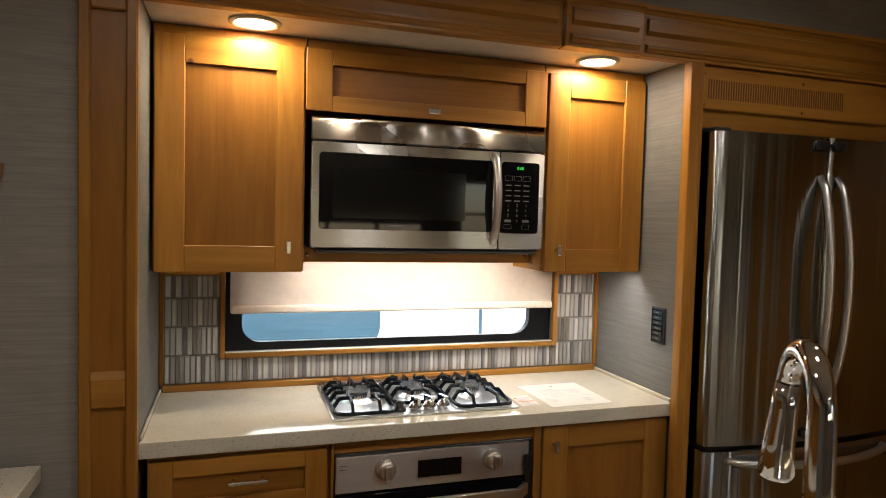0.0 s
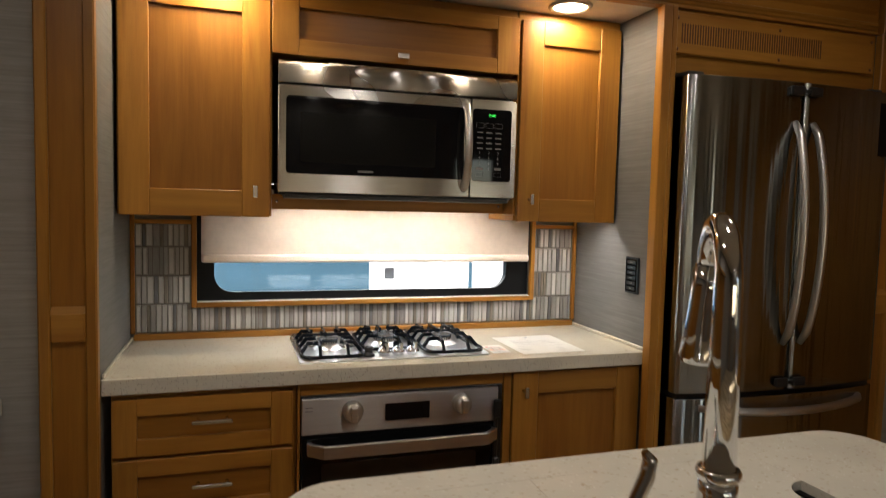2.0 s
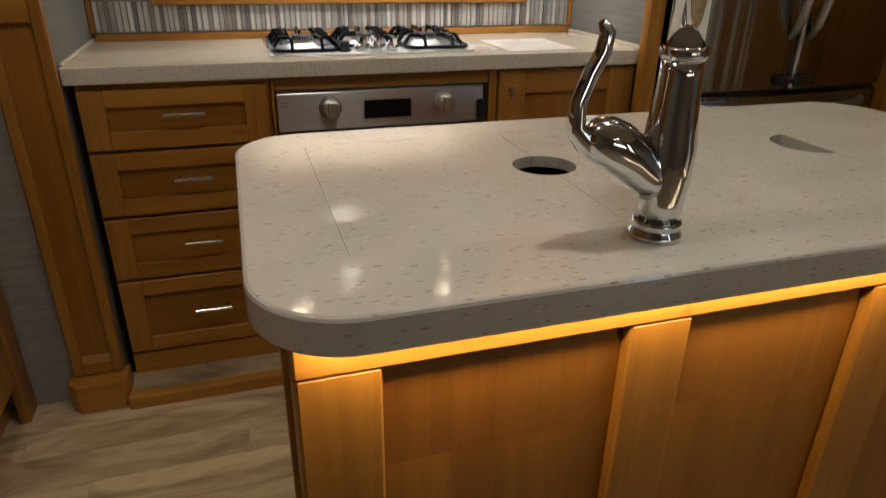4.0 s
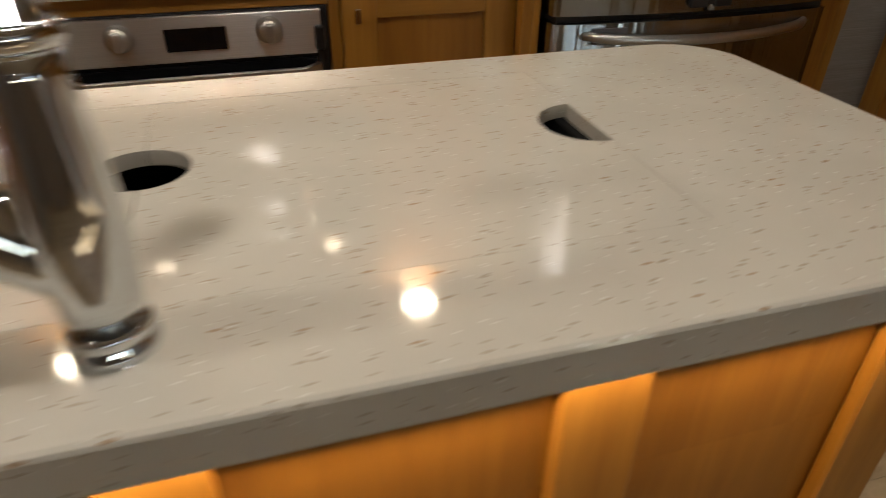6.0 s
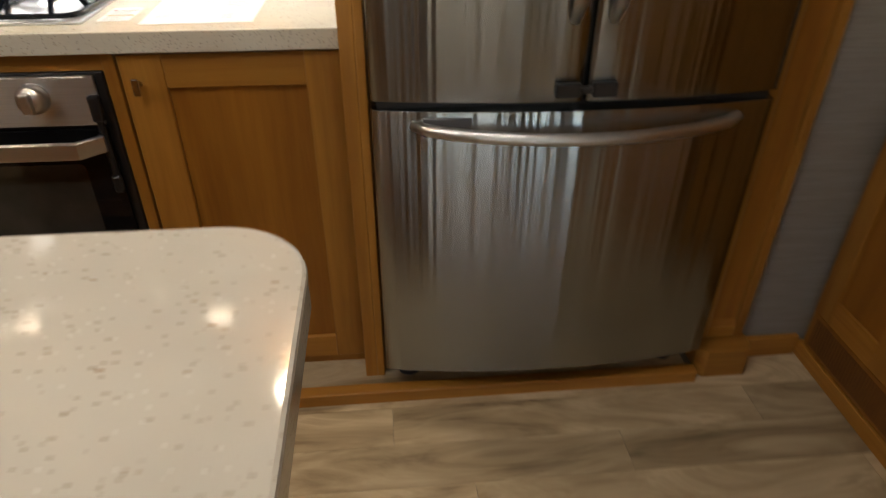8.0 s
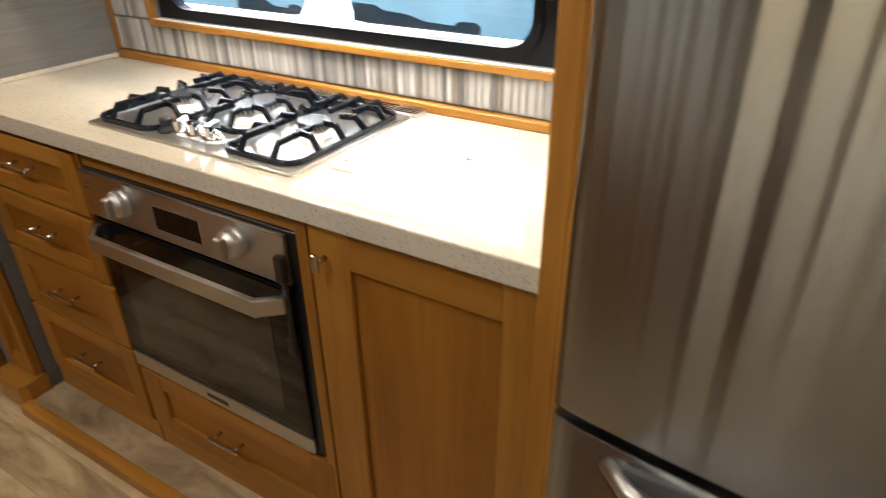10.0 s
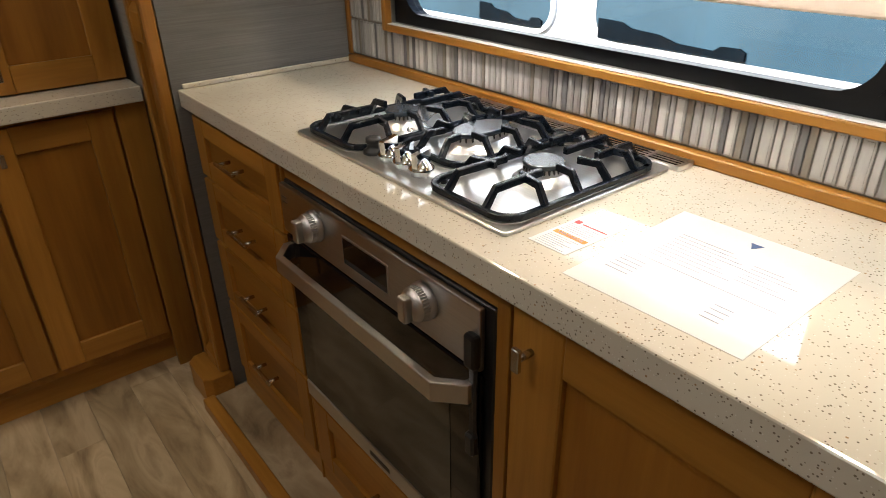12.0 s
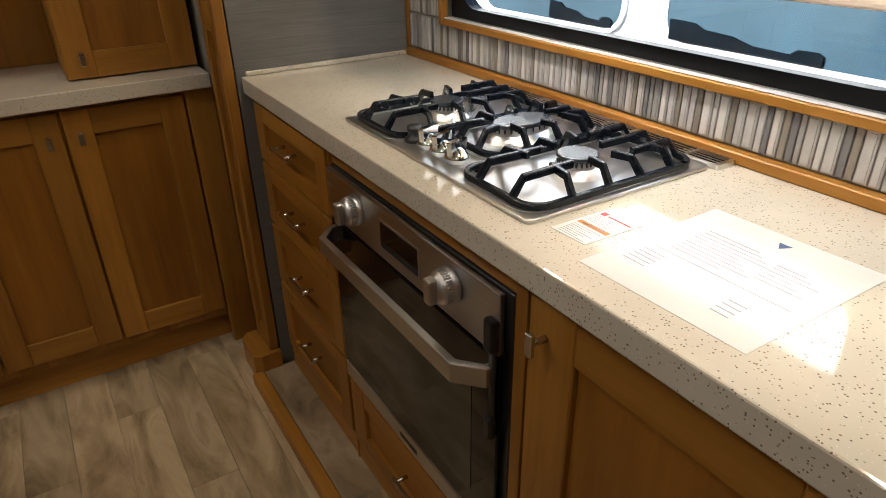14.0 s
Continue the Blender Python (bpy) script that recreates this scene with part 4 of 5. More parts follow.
# ---- oven ----
def oven():
    c = thing("built_in_oven", (0.785, 0.25, 0.303), "stainless and black glass built-in oven with two knobs", "oven")
    x0, x1, y = 0.489, 1.084, 0.012
    part("body", B(x0 + 0.004, x1 - 0.004, 0.030, 0.470, 0.3035, 0.826), DARK_GREY, c)
    part("surround", B(x0, x1, y + 0.006, 0.0295, 0.305, 0.830, 0.002), BLACK, c, "black enamel surround")
    p = part("control_panel", B(x0 + 0.001, x1 - 0.017, y - 0.006, y + 0.005, 0.724, 0.826, 0.003, segs=2), STEEL_X, c, "brushed steel control panel")
    part("display", B(0.722, 0.853, y - 0.0072, y - 0.0055, 0.749, 0.799), BLACK_GLASS, p, "dark oven display")
    part("display_rim", ring(bmesh.new(), rounded(0.719, 0.856, 0.746, 0.802, 0.001, 1), rounded(0.722, 0.853, 0.749, 0.799, 0.001, 1), y - 0.0078, y - 0.0058, "y"), STEEL_BAR, p)
    for r in range(2):
        part("marking", B(0.500, 0.520, y - 0.0068, y - 0.0062, 0.800 - 0.010 * r, 0.802 - 0.010 * r), BUTTON_INK, p)
    for kx in (0.629, 0.949):
        k = part("knob", lathe(bmesh.new(), [(0.030, 0.0), (0.030, -0.008), (0.026, -0.010), (0.026, -0.022), (0.024, -0.024), (0.022, -0.030), (0.008, -0.031)], (kx, y - 0.0062, 0.785), "y", 32), STEEL_BAR, p, "ridged steel oven knob")
        gear = [(kx + q * math.cos(math.pi * n / 36), 0.785 + q * math.sin(math.pi * n / 36)) for n in range(72) for q in (0.0272 if n % 2 else 0.0255,)]
        part("ridged_ring", prism(bmesh.new(), gear, y - 0.0275, y - 0.0165, axis="y"), STEEL_BAR, k)
        part("grip", B(kx - 0.010, kx + 0.010, y - 0.050, y - 0.034, 0.764, 0.806, 0.004, segs=2), STEEL_BAR, k)
    d = part("door", B(x0 + 0.001, x1 - 0.017, y - 0.004, y + 0.0055, 0.352, 0.716, 0.003, segs=2), BLACK_GLASS, c, "black glass oven door")
    part("window", prism(bmesh.new(), rounded(0.545, 1.000, 0.395, 0.640, 0.012), y - 0.0049, y - 0.0041, axis="y"), OVEN_GLASS, d, "see-through oven window")
    part("bottom_strip", B(x0 + 0.001, x1 - 0.017, y - 0.005, y + 0.0055, 0.309, 0.3505, 0.002), STEEL_X, c, "brushed steel bottom strip")
    part("badge", B(0.748, 0.815, y - 0.0062, y - 0.0052, 0.324, 0.334), BLACK, c, "small dark badge")
    # angular bar handle
    hz, hy = 0.688, y - 0.056
    bm = bmesh.new()
    prism(bm, [(0.505, y - 0.0035), (0.505, y - 0.020), (0.545, hy), (1.020, hy), (1.060, y - 0.020), (1.060, y - 0.0035), (1.048, y - 0.0035), (1.046, y - 0.014), (1.014, hy + 0.014), (0.551, hy + 0.014), (0.519, y - 0.014), (0.517, y - 0.0035)], hz - 0.017, hz + 0.017, 0.002)
    part("handle", bm, STEEL_BAR, d, "angular satin steel handle")
    # black safety latch on the right edge
    l = part("latch", B(1.050, 1.073, y - 0.022, y - 0.0065, 0.735, 0.790, 0.005, segs=2), BLACK, c, "black plastic safety latch")
    part("strap", B(1.052, 1.0665, y - 0.013, y - 0.0055, 0.590, 0.7345, 0.003), BLACK, l)
    part("catch", B(1.050, 1.070, y - 0.020, y - 0.0055, 0.575, 0.615, 0.004), BLACK, l)


oven()


# ---- refrigerator ----
def fridge():
    x0, x1 = 1.604, 2.408
    mid, half = (x0 + x1) / 2, (x1 - x0) / 2
    front = lambda x: -0.108 - 0.034 * (1 - ((x - mid) / half) ** 2)
    c = thing("refrigerator", (mid, 0.2, 0.036), "stainless french-door refrigerator with bottom freezer", "refrigerator")
    part("body", B(x0 + 0.006, x1 - 0.006, -0.030, 0.470, 0.045, 1.765, 0.004), DARK_GREY, c, "dark grey cabinet body")

    def leaf(name, a, b2, z0, z1, label):
        n = 20
        pts = [(a + (b2 - a) * k / n, front(a + (b2 - a) * k / n)) for k in range(n + 1)]
        pts[0] = (a, pts[0][1] + 0.010)
        pts.insert(1, (a + 0.003, front(a) + 0.002))
        pts[-1] = (b2, pts[-1][1] + 0.010)
        pts.insert(-1, (b2 - 0.003, front(b2) + 0.002))
        pts += [(b2, -0.0345), (a, -0.0345)]
        return part(name, prism(bmesh.new(), pts, z0, z1, 0.002, smooth=True), STEEL_Z, c, label)

    dl = leaf("door", x0, mid - 0.003, 0.800, 1.770, "brushed steel fridge door")
    dr = leaf("door", mid + 0.003, x1, 0.800, 1.770, "brushed steel fridge door")
    fz = leaf("freezer_drawer", x0, x1, 0.110, 0.783, "brushed steel freezer drawer")
    part("gasket", B(x0 + 0.012, x1 - 0.012, -0.10, -0.031, 0.7835, 0.7995), BLACK, c)
    part("gasket", B(mid - 0.0028, mid + 0.0028, front(mid) + 0.02, -0.031, 0.804, 1.766), BLACK, c)
    for d, hx, s in ((dl, mid - 0.035, -1), (dr, mid + 0.035, 1)):
        pts = [(hx + s * 0.004 * math.sin(math.pi * k / 18), front(hx) - 0.002 - 0.060 * math.sin(math.pi * k / 18) ** 0.55, 0.950 + 0.695 * k / 18) for k in range(19)]
        part("handle", tube(bmesh.new(), pts, [0.009] + [0.0125] * 17 + [0.009], 14), STEEL_BAR, d, "bowed satin steel handle")
    pts = [(1.682 + 0.648 * k / 20, front(1.682 + 0.648 * k / 20) - 0.002 - 0.055 * math.sin(math.pi * k / 20) ** 0.5, 0.755 - 0.006 * math.sin(math.pi * k / 20)) for k in range(21)]
    part("handle", tube(bmesh.new(), pts, [0.010] + [0.0125] * 19 + [0.010], 14), STEEL_BAR, fz, "bowed satin steel handle")
    part("label", B(1.702, 1.795, front(1.71) - 0.0105, front(1.71) - 0.0015, 0.735, 0.772, 0.0008), plain("grey_label", (0.10, 0.10, 0.105), 0.4), fz, "small grey label")
    # black travel latches across the split
    for z in (0.826, 1.742):
        l = part("travel_latch", B(mid - 0.012, mid + 0.012, front(mid) - 0.012, front(mid) - 0.0005, z - 0.007, z + 0.007, 0.003), BLACK, c, "black plastic travel latch")
        for s in (-1, 1):
            part("latch_plate", B(mid + s * 0.035 - 0.024, mid + s * 0.035 + 0.024, front(mid) - 0.013, front(mid) + 0.0005, z - 0.014, z + 0.014, 0.004, segs=2), BLACK, l)
    part("hinge_cover", B(x0 + 0.012, x0 + 0.070, -0.085, 0.000, 1.7712, 1.786, 0.004), DARK_GREY, c)
    part("hinge_cover", B(x1 - 0.070, x1 - 0.012, -0.085, 0.000, 1.7712, 1.786, 0.004), DARK_GREY, c)
    part("dark_sticker", B(x1 - 0.062, x1 - 0.006, front(x1 - 0.03) - 0.004, front(x1 - 0.03) + 0.003, 1.560, 1.735, 0.0008), BLACK_GLASS, dr, "dark sticker near the door's edge")
    for fx in (x0 + 0.06, x1 - 0.06):
        part("foot", lathe(bmesh.new(), [(0.030, 0.0), (0.030, 0.030), (0.012, 0.034), (0.012, 0.045)], (fx, -0.02, 0.0245), segs=20), DARK_GREY, c)
    part("kick_grille", B(x0 + 0.01, x1 - 0.01, 0.010, 0.03, 0.030, 0.1), BLACK, c)


fridge()
# vent panel and rail above the refrigerator
c = thing("vent_panel", (2.0, -0.02, 1.845), "alder panel with rows of vent slots over the refrigerator", "panel")
part("board", B(1.594, 2.406, -0.034, -0.020, 1.846, 1.974, 0.003), WOOD_X, c)
# slots are thin strips on the board, their inner shade painted dark brown
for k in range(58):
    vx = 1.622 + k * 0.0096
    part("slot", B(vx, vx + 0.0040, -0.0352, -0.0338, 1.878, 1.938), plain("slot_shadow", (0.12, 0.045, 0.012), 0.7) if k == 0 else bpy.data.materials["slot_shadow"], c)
for vx in (1.607, 2.00, 2.393):
    for vz in (1.860, 1.954):
        part("screw", lathe(bmesh.new(), [(0.006, 0), (0.005, -0.002), (0.001, -0.003)], (vx, -0.0342, vz), "y", 10), plain("brown_screw", (0.16, 0.06, 0.02), 0.5) if "brown_screw" not in bpy.data.materials else bpy.data.materials["brown_screw"], c)
solid("fridge_rail", B(1.5995, 2.431, -0.018, 0.006, 1.790, 1.984, 0.001), WOOD_X, "alder rail over the refrigerator opening", "panel", "structure")
solid("fridge_stile", B(2.414, 2.431, -0.045, 0.10, 0.0365, 1.7895, 0.002), WOOD_Z, "alder stile beside the refrigerator", "panel", "structure")


# ---- island ----
def island():
    X0, X1, Y0, Y1 = 0.382, 1.557, -1.302, -0.720
    c = thing("kitchen_island", (0.95, -1.0, 0), "alder kitchen island with framed panels and glowing top edge", "island")
    part("body", B(0.427, 1.463, -1.242, -0.762, 0.06, 0.695), WOOD_PANEL, c)
    part("upper_body", ring(bmesh.new(), rounded(0.427, 1.463, -1.242, -0.762, 0.001, 1), rounded(0.465, 1.262, -1.2035, -0.777, 0.001, 1), 0.6951, 0.8705), WOOD_PANEL, c)
    part("kick_base", B(0.45, 1.44, -1.21, -0.80, 0.0, 0.0595), WOOD_X, c)
    f = -1.260
    for a, b2 in ((0.415, 0.495), (0.756, 0.831), (1.083, 1.160), (1.400, 1.475)):
        part("stile", B(a, b2, f, -1.2425, 0.062, 0.8285, 0.003), WOOD_Z, c)
    part("rail", B(0.415, 1.475, f - 0.0015, -1.2425, 0.829, 0.8705, 0.002), WOOD_X, c)
    part("rail", B(0.415, 1.475, f - 0.001, -1.2425, 0.012, 0.0615, 0.002), WOOD_X, c)
    for xx, s in ((0.415, 1), (1.475, -1)):
        for a, b2 in ((-1.2415, -1.16), (-0.842, -0.762)):
            part("stile", B(min(xx, xx + s * 0.0115), max(xx, xx + s * 0.0115), a, b2, 0.012, 0.865, 0.002), WOOD_Z, c)
        for a, b2 in ((0.012, 0.09), (0.79, 0.865)):
            part("rail", B(min(xx, xx + s * 0.0115), max(xx, xx + s * 0.0115), -1.1595, -0.8425, a, b2, 0.002), WOOD_Y, c)
    for k, (a, b2) in enumerate(((0.430, 0.770), (0.775, 1.115), (1.120, 1.460))):
        # doors on the side of the oven, facing +y
        d = part("door", B(a + 0.0602, b2 - 0.0602, -0.7615, -0.753, 0.1452, 0.7848), WOOD_PANEL, c)
        for u0, u1 in ((a, a + 0.06), (b2 - 0.06, b2)):
            part("stile", B(u0, u1, -0.7615, -0.743, 0.08, 0.85, 0.002), WOOD_Z, d)
        for z0, z1 in ((0.08, 0.145), (0.785, 0.85)):
            part("rail", B(a + 0.06, b2 - 0.06, -0.7615, -0.7435, z0, z1, 0.0015), WOOD_X, d)
    # quartz top with the sink opening
    t = thing("island_worktop", (0.95, -1.0, 0.871), "polished cream quartz island top with rounded corners", "worktop")
    n = 14
    o = lambda i, r: rounded(X0 + i, X1 - i, Y0 + i, Y1 - i, r, n)
    inner = rounded(0.4805, 1.2370, -1.1915, -0.7985, 0.004, n)
    tmp = bmesh.new()
    rows = [[tmp.verts.new((a, b2, h)) for a, b2 in q] for q, h in ((inner, 0.871), (o(0.004, 0.090), 0.871), (o(0.001, 0.093), 0.8725), (o(0, 0.094), 0.875), (o(0, 0.094), 0.9055), (o(0.0013, 0.093), 0.9085), (o(0.0045, 0.090), 0.910), (inner, 0.910))]
    m = len(inner)
    for k in range(8):
        a, b2 = rows[k], rows[(k + 1) % 8]
        for i in range(m):
            tmp.faces.new((a[i], a[(i + 1) % m], b2[(i + 1) % m], b2[i])).smooth = k in (1, 2, 4, 5)
    bmesh.ops.recalc_face_normals(tmp, faces=tmp.faces[:])
    part("slab", tmp, QUARTZ_ISLAND, t)
    # two quartz covers over the sink, with finger holes
    hx, hy, r = 0.786, -0.972, 0.043
    arc = lambda cx, cy, rr, a0, a1, k=14: [(cx + rr * math.cos(radians(a0 + (a1 - a0) * j / k)), cy + rr * math.sin(radians(a0 + (a1 - a0) * j / k))) for j in range(k + 1)]
    left = [(0.4809, -1.1911), (hx - 0.0002, -1.1911)] + arc(hx - 0.0006, hy, r, -90, -270) + [(hx - 0.0002, -0.7989), (0.4809, -0.7989)]
    right = [(hx + 0.0002, -1.1911), (1.2366, -1.1911)] + arc(1.2366, hy, 0.054, -90, -270) + [(1.2366, -0.7989), (hx + 0.0002, -0.7989)] + arc(hx + 0.0006, hy, r, 90, -90)
    for q in (left, right):
        k = thing("sink_cover", (sum(p[0] for p in q) / len(q), -0.99, 0.8885), "cream quartz sink cover with a finger hole", "sink cover", "sink covers on the island")
        part("plate", prism(bmesh.new(), q, 0.894, 0.9099), QUARTZ_ISLAND, k)
    s = thing("sink", (0.86, -0.99, 0.70), "undermount sink under the covers, its shade painted near-black", "sink")
    # basin and ledges coloured near-black, shade put into the colour
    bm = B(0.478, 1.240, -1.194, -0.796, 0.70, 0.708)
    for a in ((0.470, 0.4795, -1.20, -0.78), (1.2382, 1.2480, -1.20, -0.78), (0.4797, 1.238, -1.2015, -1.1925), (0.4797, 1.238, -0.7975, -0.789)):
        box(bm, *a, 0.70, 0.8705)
    part("basin", bm, HOLLOW_SHADE, s)
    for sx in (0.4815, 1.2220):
        part("cover_ledge", B(sx, sx + 0.013, -1.185, -0.795, 0.876, 0.8938), HOLLOW_SHADE, s)
    # light strip under the front edge
    l = thing("island_light_strip", (0.95, -1.27, 0.862), "thin amber light strip under the island top", "light")
    part("strip", B(0.43, 1.47, -1.280, -1.273, 0.8683, 0.8707), STRIP_GLOW, l)


island()


# ---- faucet ----
def faucet():
    fx, fy, z = 0.793, -1.222, 0.910
    c = thing("kitchen_faucet", (fx, fy, z), "tall polished chrome pull-down faucet with side lever", "faucet")
    part("base_ring", lathe(bmesh.new(), [(0.027, 0.0), (0.027, 0.006), (0.024, 0.010), (0.0235, 0.014), (0.0255, 0.017), (0.023, 0.020)], (fx, fy, z), segs=32), CHROME, c)
    b = part("body", lathe(bmesh.new(), [(0.0225, 0.020), (0.0235, 0.040), (0.026, 0.070), (0.0265, 0.095), (0.0225, 0.130), (0.0195, 0.165), (0.0195, 0.178)], (fx, fy, z), segs=32), CHROME, c)
    part("collar", lathe(bmesh.new(), [(0.0205, 0.178), (0.0225, 0.181), (0.0225, 0.187), (0.0205, 0.190)], (fx, fy, z), segs=32), CHROME, c)
    # neck and arch, which leans over towards the sink
    pts = [(fx, fy, z + 0.190), (fx, fy, z + 0.31), (fx, fy, z + 0.378)]
    rad = [0.0170, 0.0150, 0.0140]
    for k in range(1, 15):
        a = math.pi * 0.94 * k / 14
        pts.append((fx + 0.50 * 0.056 * (1 - math.cos(a)), fy + 0.87 * 0.056 * (1 - math.cos(a)), z + 0.378 + 0.060 * math.sin(a)))
        rad.append(0.0135)
    part("neck", tube(bmesh.new(), pts, rad, 20), CHROME, c)
    e = Vector(pts[-1])
    part("spray_head", tube(bmesh.new(), [e, e + Vector((0, 0.004, -0.03)), e + Vector((0, 0.009, -0.075)), e + Vector((0, 0.012, -0.112)), e + Vector((0, 0.0125, -0.118))], [0.0142, 0.0150, 0.0175, 0.0205, 0.018], 20), CHROME, c, "chrome pull-down spray head")
    part("spray_button", lathe(bmesh.new(), [(0.008, 0.0), (0.008, -0.006), (0.004, -0.008)], (e.x, e.y + 0.030, e.z - 0.075), "y", 14), BLACK, c)
    # valve arm to the side and the curved lever
    arm = [(fx, fy, z + 0.048), (fx - 0.020, fy + 0.002, z + 0.068), (fx - 0.040, fy + 0.003, z + 0.086), (fx - 0.058, fy + 0.004, z + 0.098), (fx - 0.072, fy + 0.005, z + 0.106), (fx - 0.082, fy + 0.005, z + 0.111), (fx - 0.088, fy + 0.005, z + 0.114), (fx - 0.090, fy + 0.005, z + 0.115)]
    part("valve", tube(bmesh.new(), arm, [0.019, 0.0225, 0.0250, 0.0255, 0.0235, 0.0185, 0.011, 0.002], 20), CHROME, c)
    lev = [(fx - 0.060, fy + 0.005, z + 0.094), (fx - 0.083, fy + 0.006, z + 0.098), (fx - 0.101, fy + 0.007, z + 0.118), (fx - 0.100, fy + 0.007, z + 0.142), (fx - 0.090, fy + 0.008, z + 0.166), (fx - 0.080, fy + 0.008, z + 0.185), (fx - 0.077, fy + 0.008, z + 0.202), (fx - 0.084, fy + 0.008, z + 0.211)]
    part("lever", tube(bmesh.new(), lev, [0.014, 0.013, 0.0100, 0.008, 0.0075, 0.008, 0.0075, 0.004], 14), CHROME, c, "curved chrome lever")


faucet()


# ---- papers on the worktop ----
def sheet(name, corners, label, lift):
    cx, cy = sum(p[0] for p in corners) / 4, sum(p[1] for p in corners) / 4
    c = thing(name, (cx, cy, 0.910 + lift), label, "paper")
    part("page", prism(bmesh.new(), corners, 0.9102 + lift, 0.9107 + lift), PAPER, c)
    return c


c = sheet("price_sheet", [(1.163, 0.046), (1.380, 0.052), (1.382, 0.305), (1.158, 0.300)], "laminated white price sheet lying on the worktop", 0.0)
part("emblem", prism(bmesh.new(), [(1.265, 0.280), (1.282, 0.280), (1.2735, 0.264)], 0.9108, 0.9110), BLUE_INK, c, "small blue emblem")
zt = 0.9108
for k in range(9):
    part("text_line", B(1.197, 1.197 + 0.07 + 0.03 * ((k * 5) % 4) / 3, 0.236 - 0.009 * k, 0.2375 - 0.009 * k, zt, zt + 0.0002), INK, c)
for k in range(6):
    part("text_line", B(1.297, 1.332 + 0.012 * (k % 3), 0.226 - 0.009 * k, 0.2275 - 0.009 * k, zt, zt + 0.0002), INK, c)
part("text_line", B(1.187, 1.362, 0.150, 0.1512, zt, zt + 0.0002), INK, c)
for k in range(5):
    part("text_line", B(1.182, 1.214, 0.135 - 0.009 * k, 0.1365 - 0.009 * k, zt, zt + 0.0002), INK, c)
for k in range(4):
    part("text_line", B(1.312, 1.334, 0.118 - 0.010 * k, 0.1196 - 0.010 * k, zt, zt + 0.0002), INK, c)
c = sheet("warning_sticker", [(1.076, 0.078), (1.137, 0.080), (1.140, 0.185), (1.078, 0.183)], "white warning sticker with orange and red bands", 0.0)
part("band", B(1.082, 1.134, 0.118, 0.127, zt, zt + 0.0002), ORANGE_INK, c)
writing("WARNING", 0.0085, Matrix.Translation((1.108, 0.1225, zt + 0.0004)), INK, c)
part("band", B(1.083, 1.092, 0.158, 0.168, zt, zt + 0.0002), RED_INK, c)
part("band", B(1.096, 1.135, 0.160, 0.163, zt, zt + 0.0002), RED_INK, c)
for k in range(7):
    part("text_line", B(1.083, 1.130 - 0.008 * (k % 3), 0.112 - 0.0048 * k, 0.1129 - 0.0048 * k, zt, zt + 0.0002), INK, c)
for k in range(5):
    part("text_line", B(1.083, 1.132 - 0.006 * (k % 2), 0.153 - 0.005 * k, 0.1539 - 0.005 * k, zt, zt + 0.0002), INK, c)

# ---- cupboards on the left ----
F = -0.240
c = thing("sideboard", (-0.5, -0.6, 0), "row of alder base cupboards with framed doors", "cabinet")
part("body", B(-0.775, F - 0.020, -1.70, -0.030, 0.10, 0.846, 0.001), WOOD_Z, c)
part("kick_board", B(-0.775, F - 0.055, -1.70, -0.030, 0.0, 0.0995), WOOD_Y, c)
part("end_stile", B(F - 0.0195, F + 0.004, -0.096, -0.020, 0.0, 0.846, 0.002), WOOD_Z, c)
for u0, u1, pu in ((-0.405, -0.102, -0.372), (-0.715, -0.413, -0.446), (-1.026, -0.723, -0.99), (-1.336, -1.034, -1.07), (-1.648, -1.344, -1.61)):
    shaker(c, "+x", F, u0, u1, 0.132, 0.830, 0.066, 0.068, pull=("tab", pu, 0.760))
c = thing("sideboard_worktop", (-0.5, -0.6, 0.847), "cream speckled quartz top on the side cupboards", "worktop")
part("slab", B(-0.775, -0.200, -1.70, -0.030, 0.847, 0.887, 0.003, segs=2), QUARTZ, c)
c = thing("hutch_cabinet", (-0.5, -0.2, 0.8875), "alder cupboard standing on the side worktop", "cabinet")
part("body", B(-0.775, -0.320, -0.362, -0.030, 0.8875, 1.520, 0.001), WOOD_Z, c)
shaker(c, "+x", -0.300, -0.360, -0.034, 0.892, 1.516, 0.070, 0.066, pull=("tab", -0.318, 0.945))
part("cornice", prism(bmesh.new(), [(-0.775, 1.5205), (-0.298, 1.5205), (-0.296, 1.540), (-0.276, 1.548), (-0.272, 1.582), (-0.775, 1.584)], -0.380, -0.026, axis="y"), WOOD_Y, c)
c = thing("niche_back", (-0.6, -1.0, 0.8875), "alder back panel of the open niche on the side worktop", "panel")
part("board", B(-0.62, -0.60, -1.70, -0.363, 0.8875, 1.584, 0.001), WOOD_PANEL, c)
part("top_board", B(-0.5995, -0.305, -1.70, -0.385, 1.545, 1.584, 0.002), WOOD_Y, c)

# ---- pantry on the right ----
P = 2.738
c = thing("pantry_cupboard", (3.0, -0.3, 0), "tall alder pantry with framed doors over a vent grille", "cabinet")
part("body", B(P + 0.020, 3.295, -0.655, -0.020, 0.0, 2.30, 0.001), WOOD_Z, c)
# unseen cupboards over the drawers, added so the refrigerator mirrors darker wood
part("upper_body", B(P + 0.020, 3.295, -1.80, -0.6555, 0.84, 2.30, 0.001), WOOD_Z, c)
for u0, u1 in ((-1.03, -0.665), (-1.41, -1.04), (-1.79, -1.42)):
    shaker(c, "-x", P, u0, u1, 0.845, 2.25, 0.062, 0.07)
part("base_rail", B(P, P + 0.0195, -0.640, -0.020, 0.0, 0.046, 0.002), WOOD_Y, c)
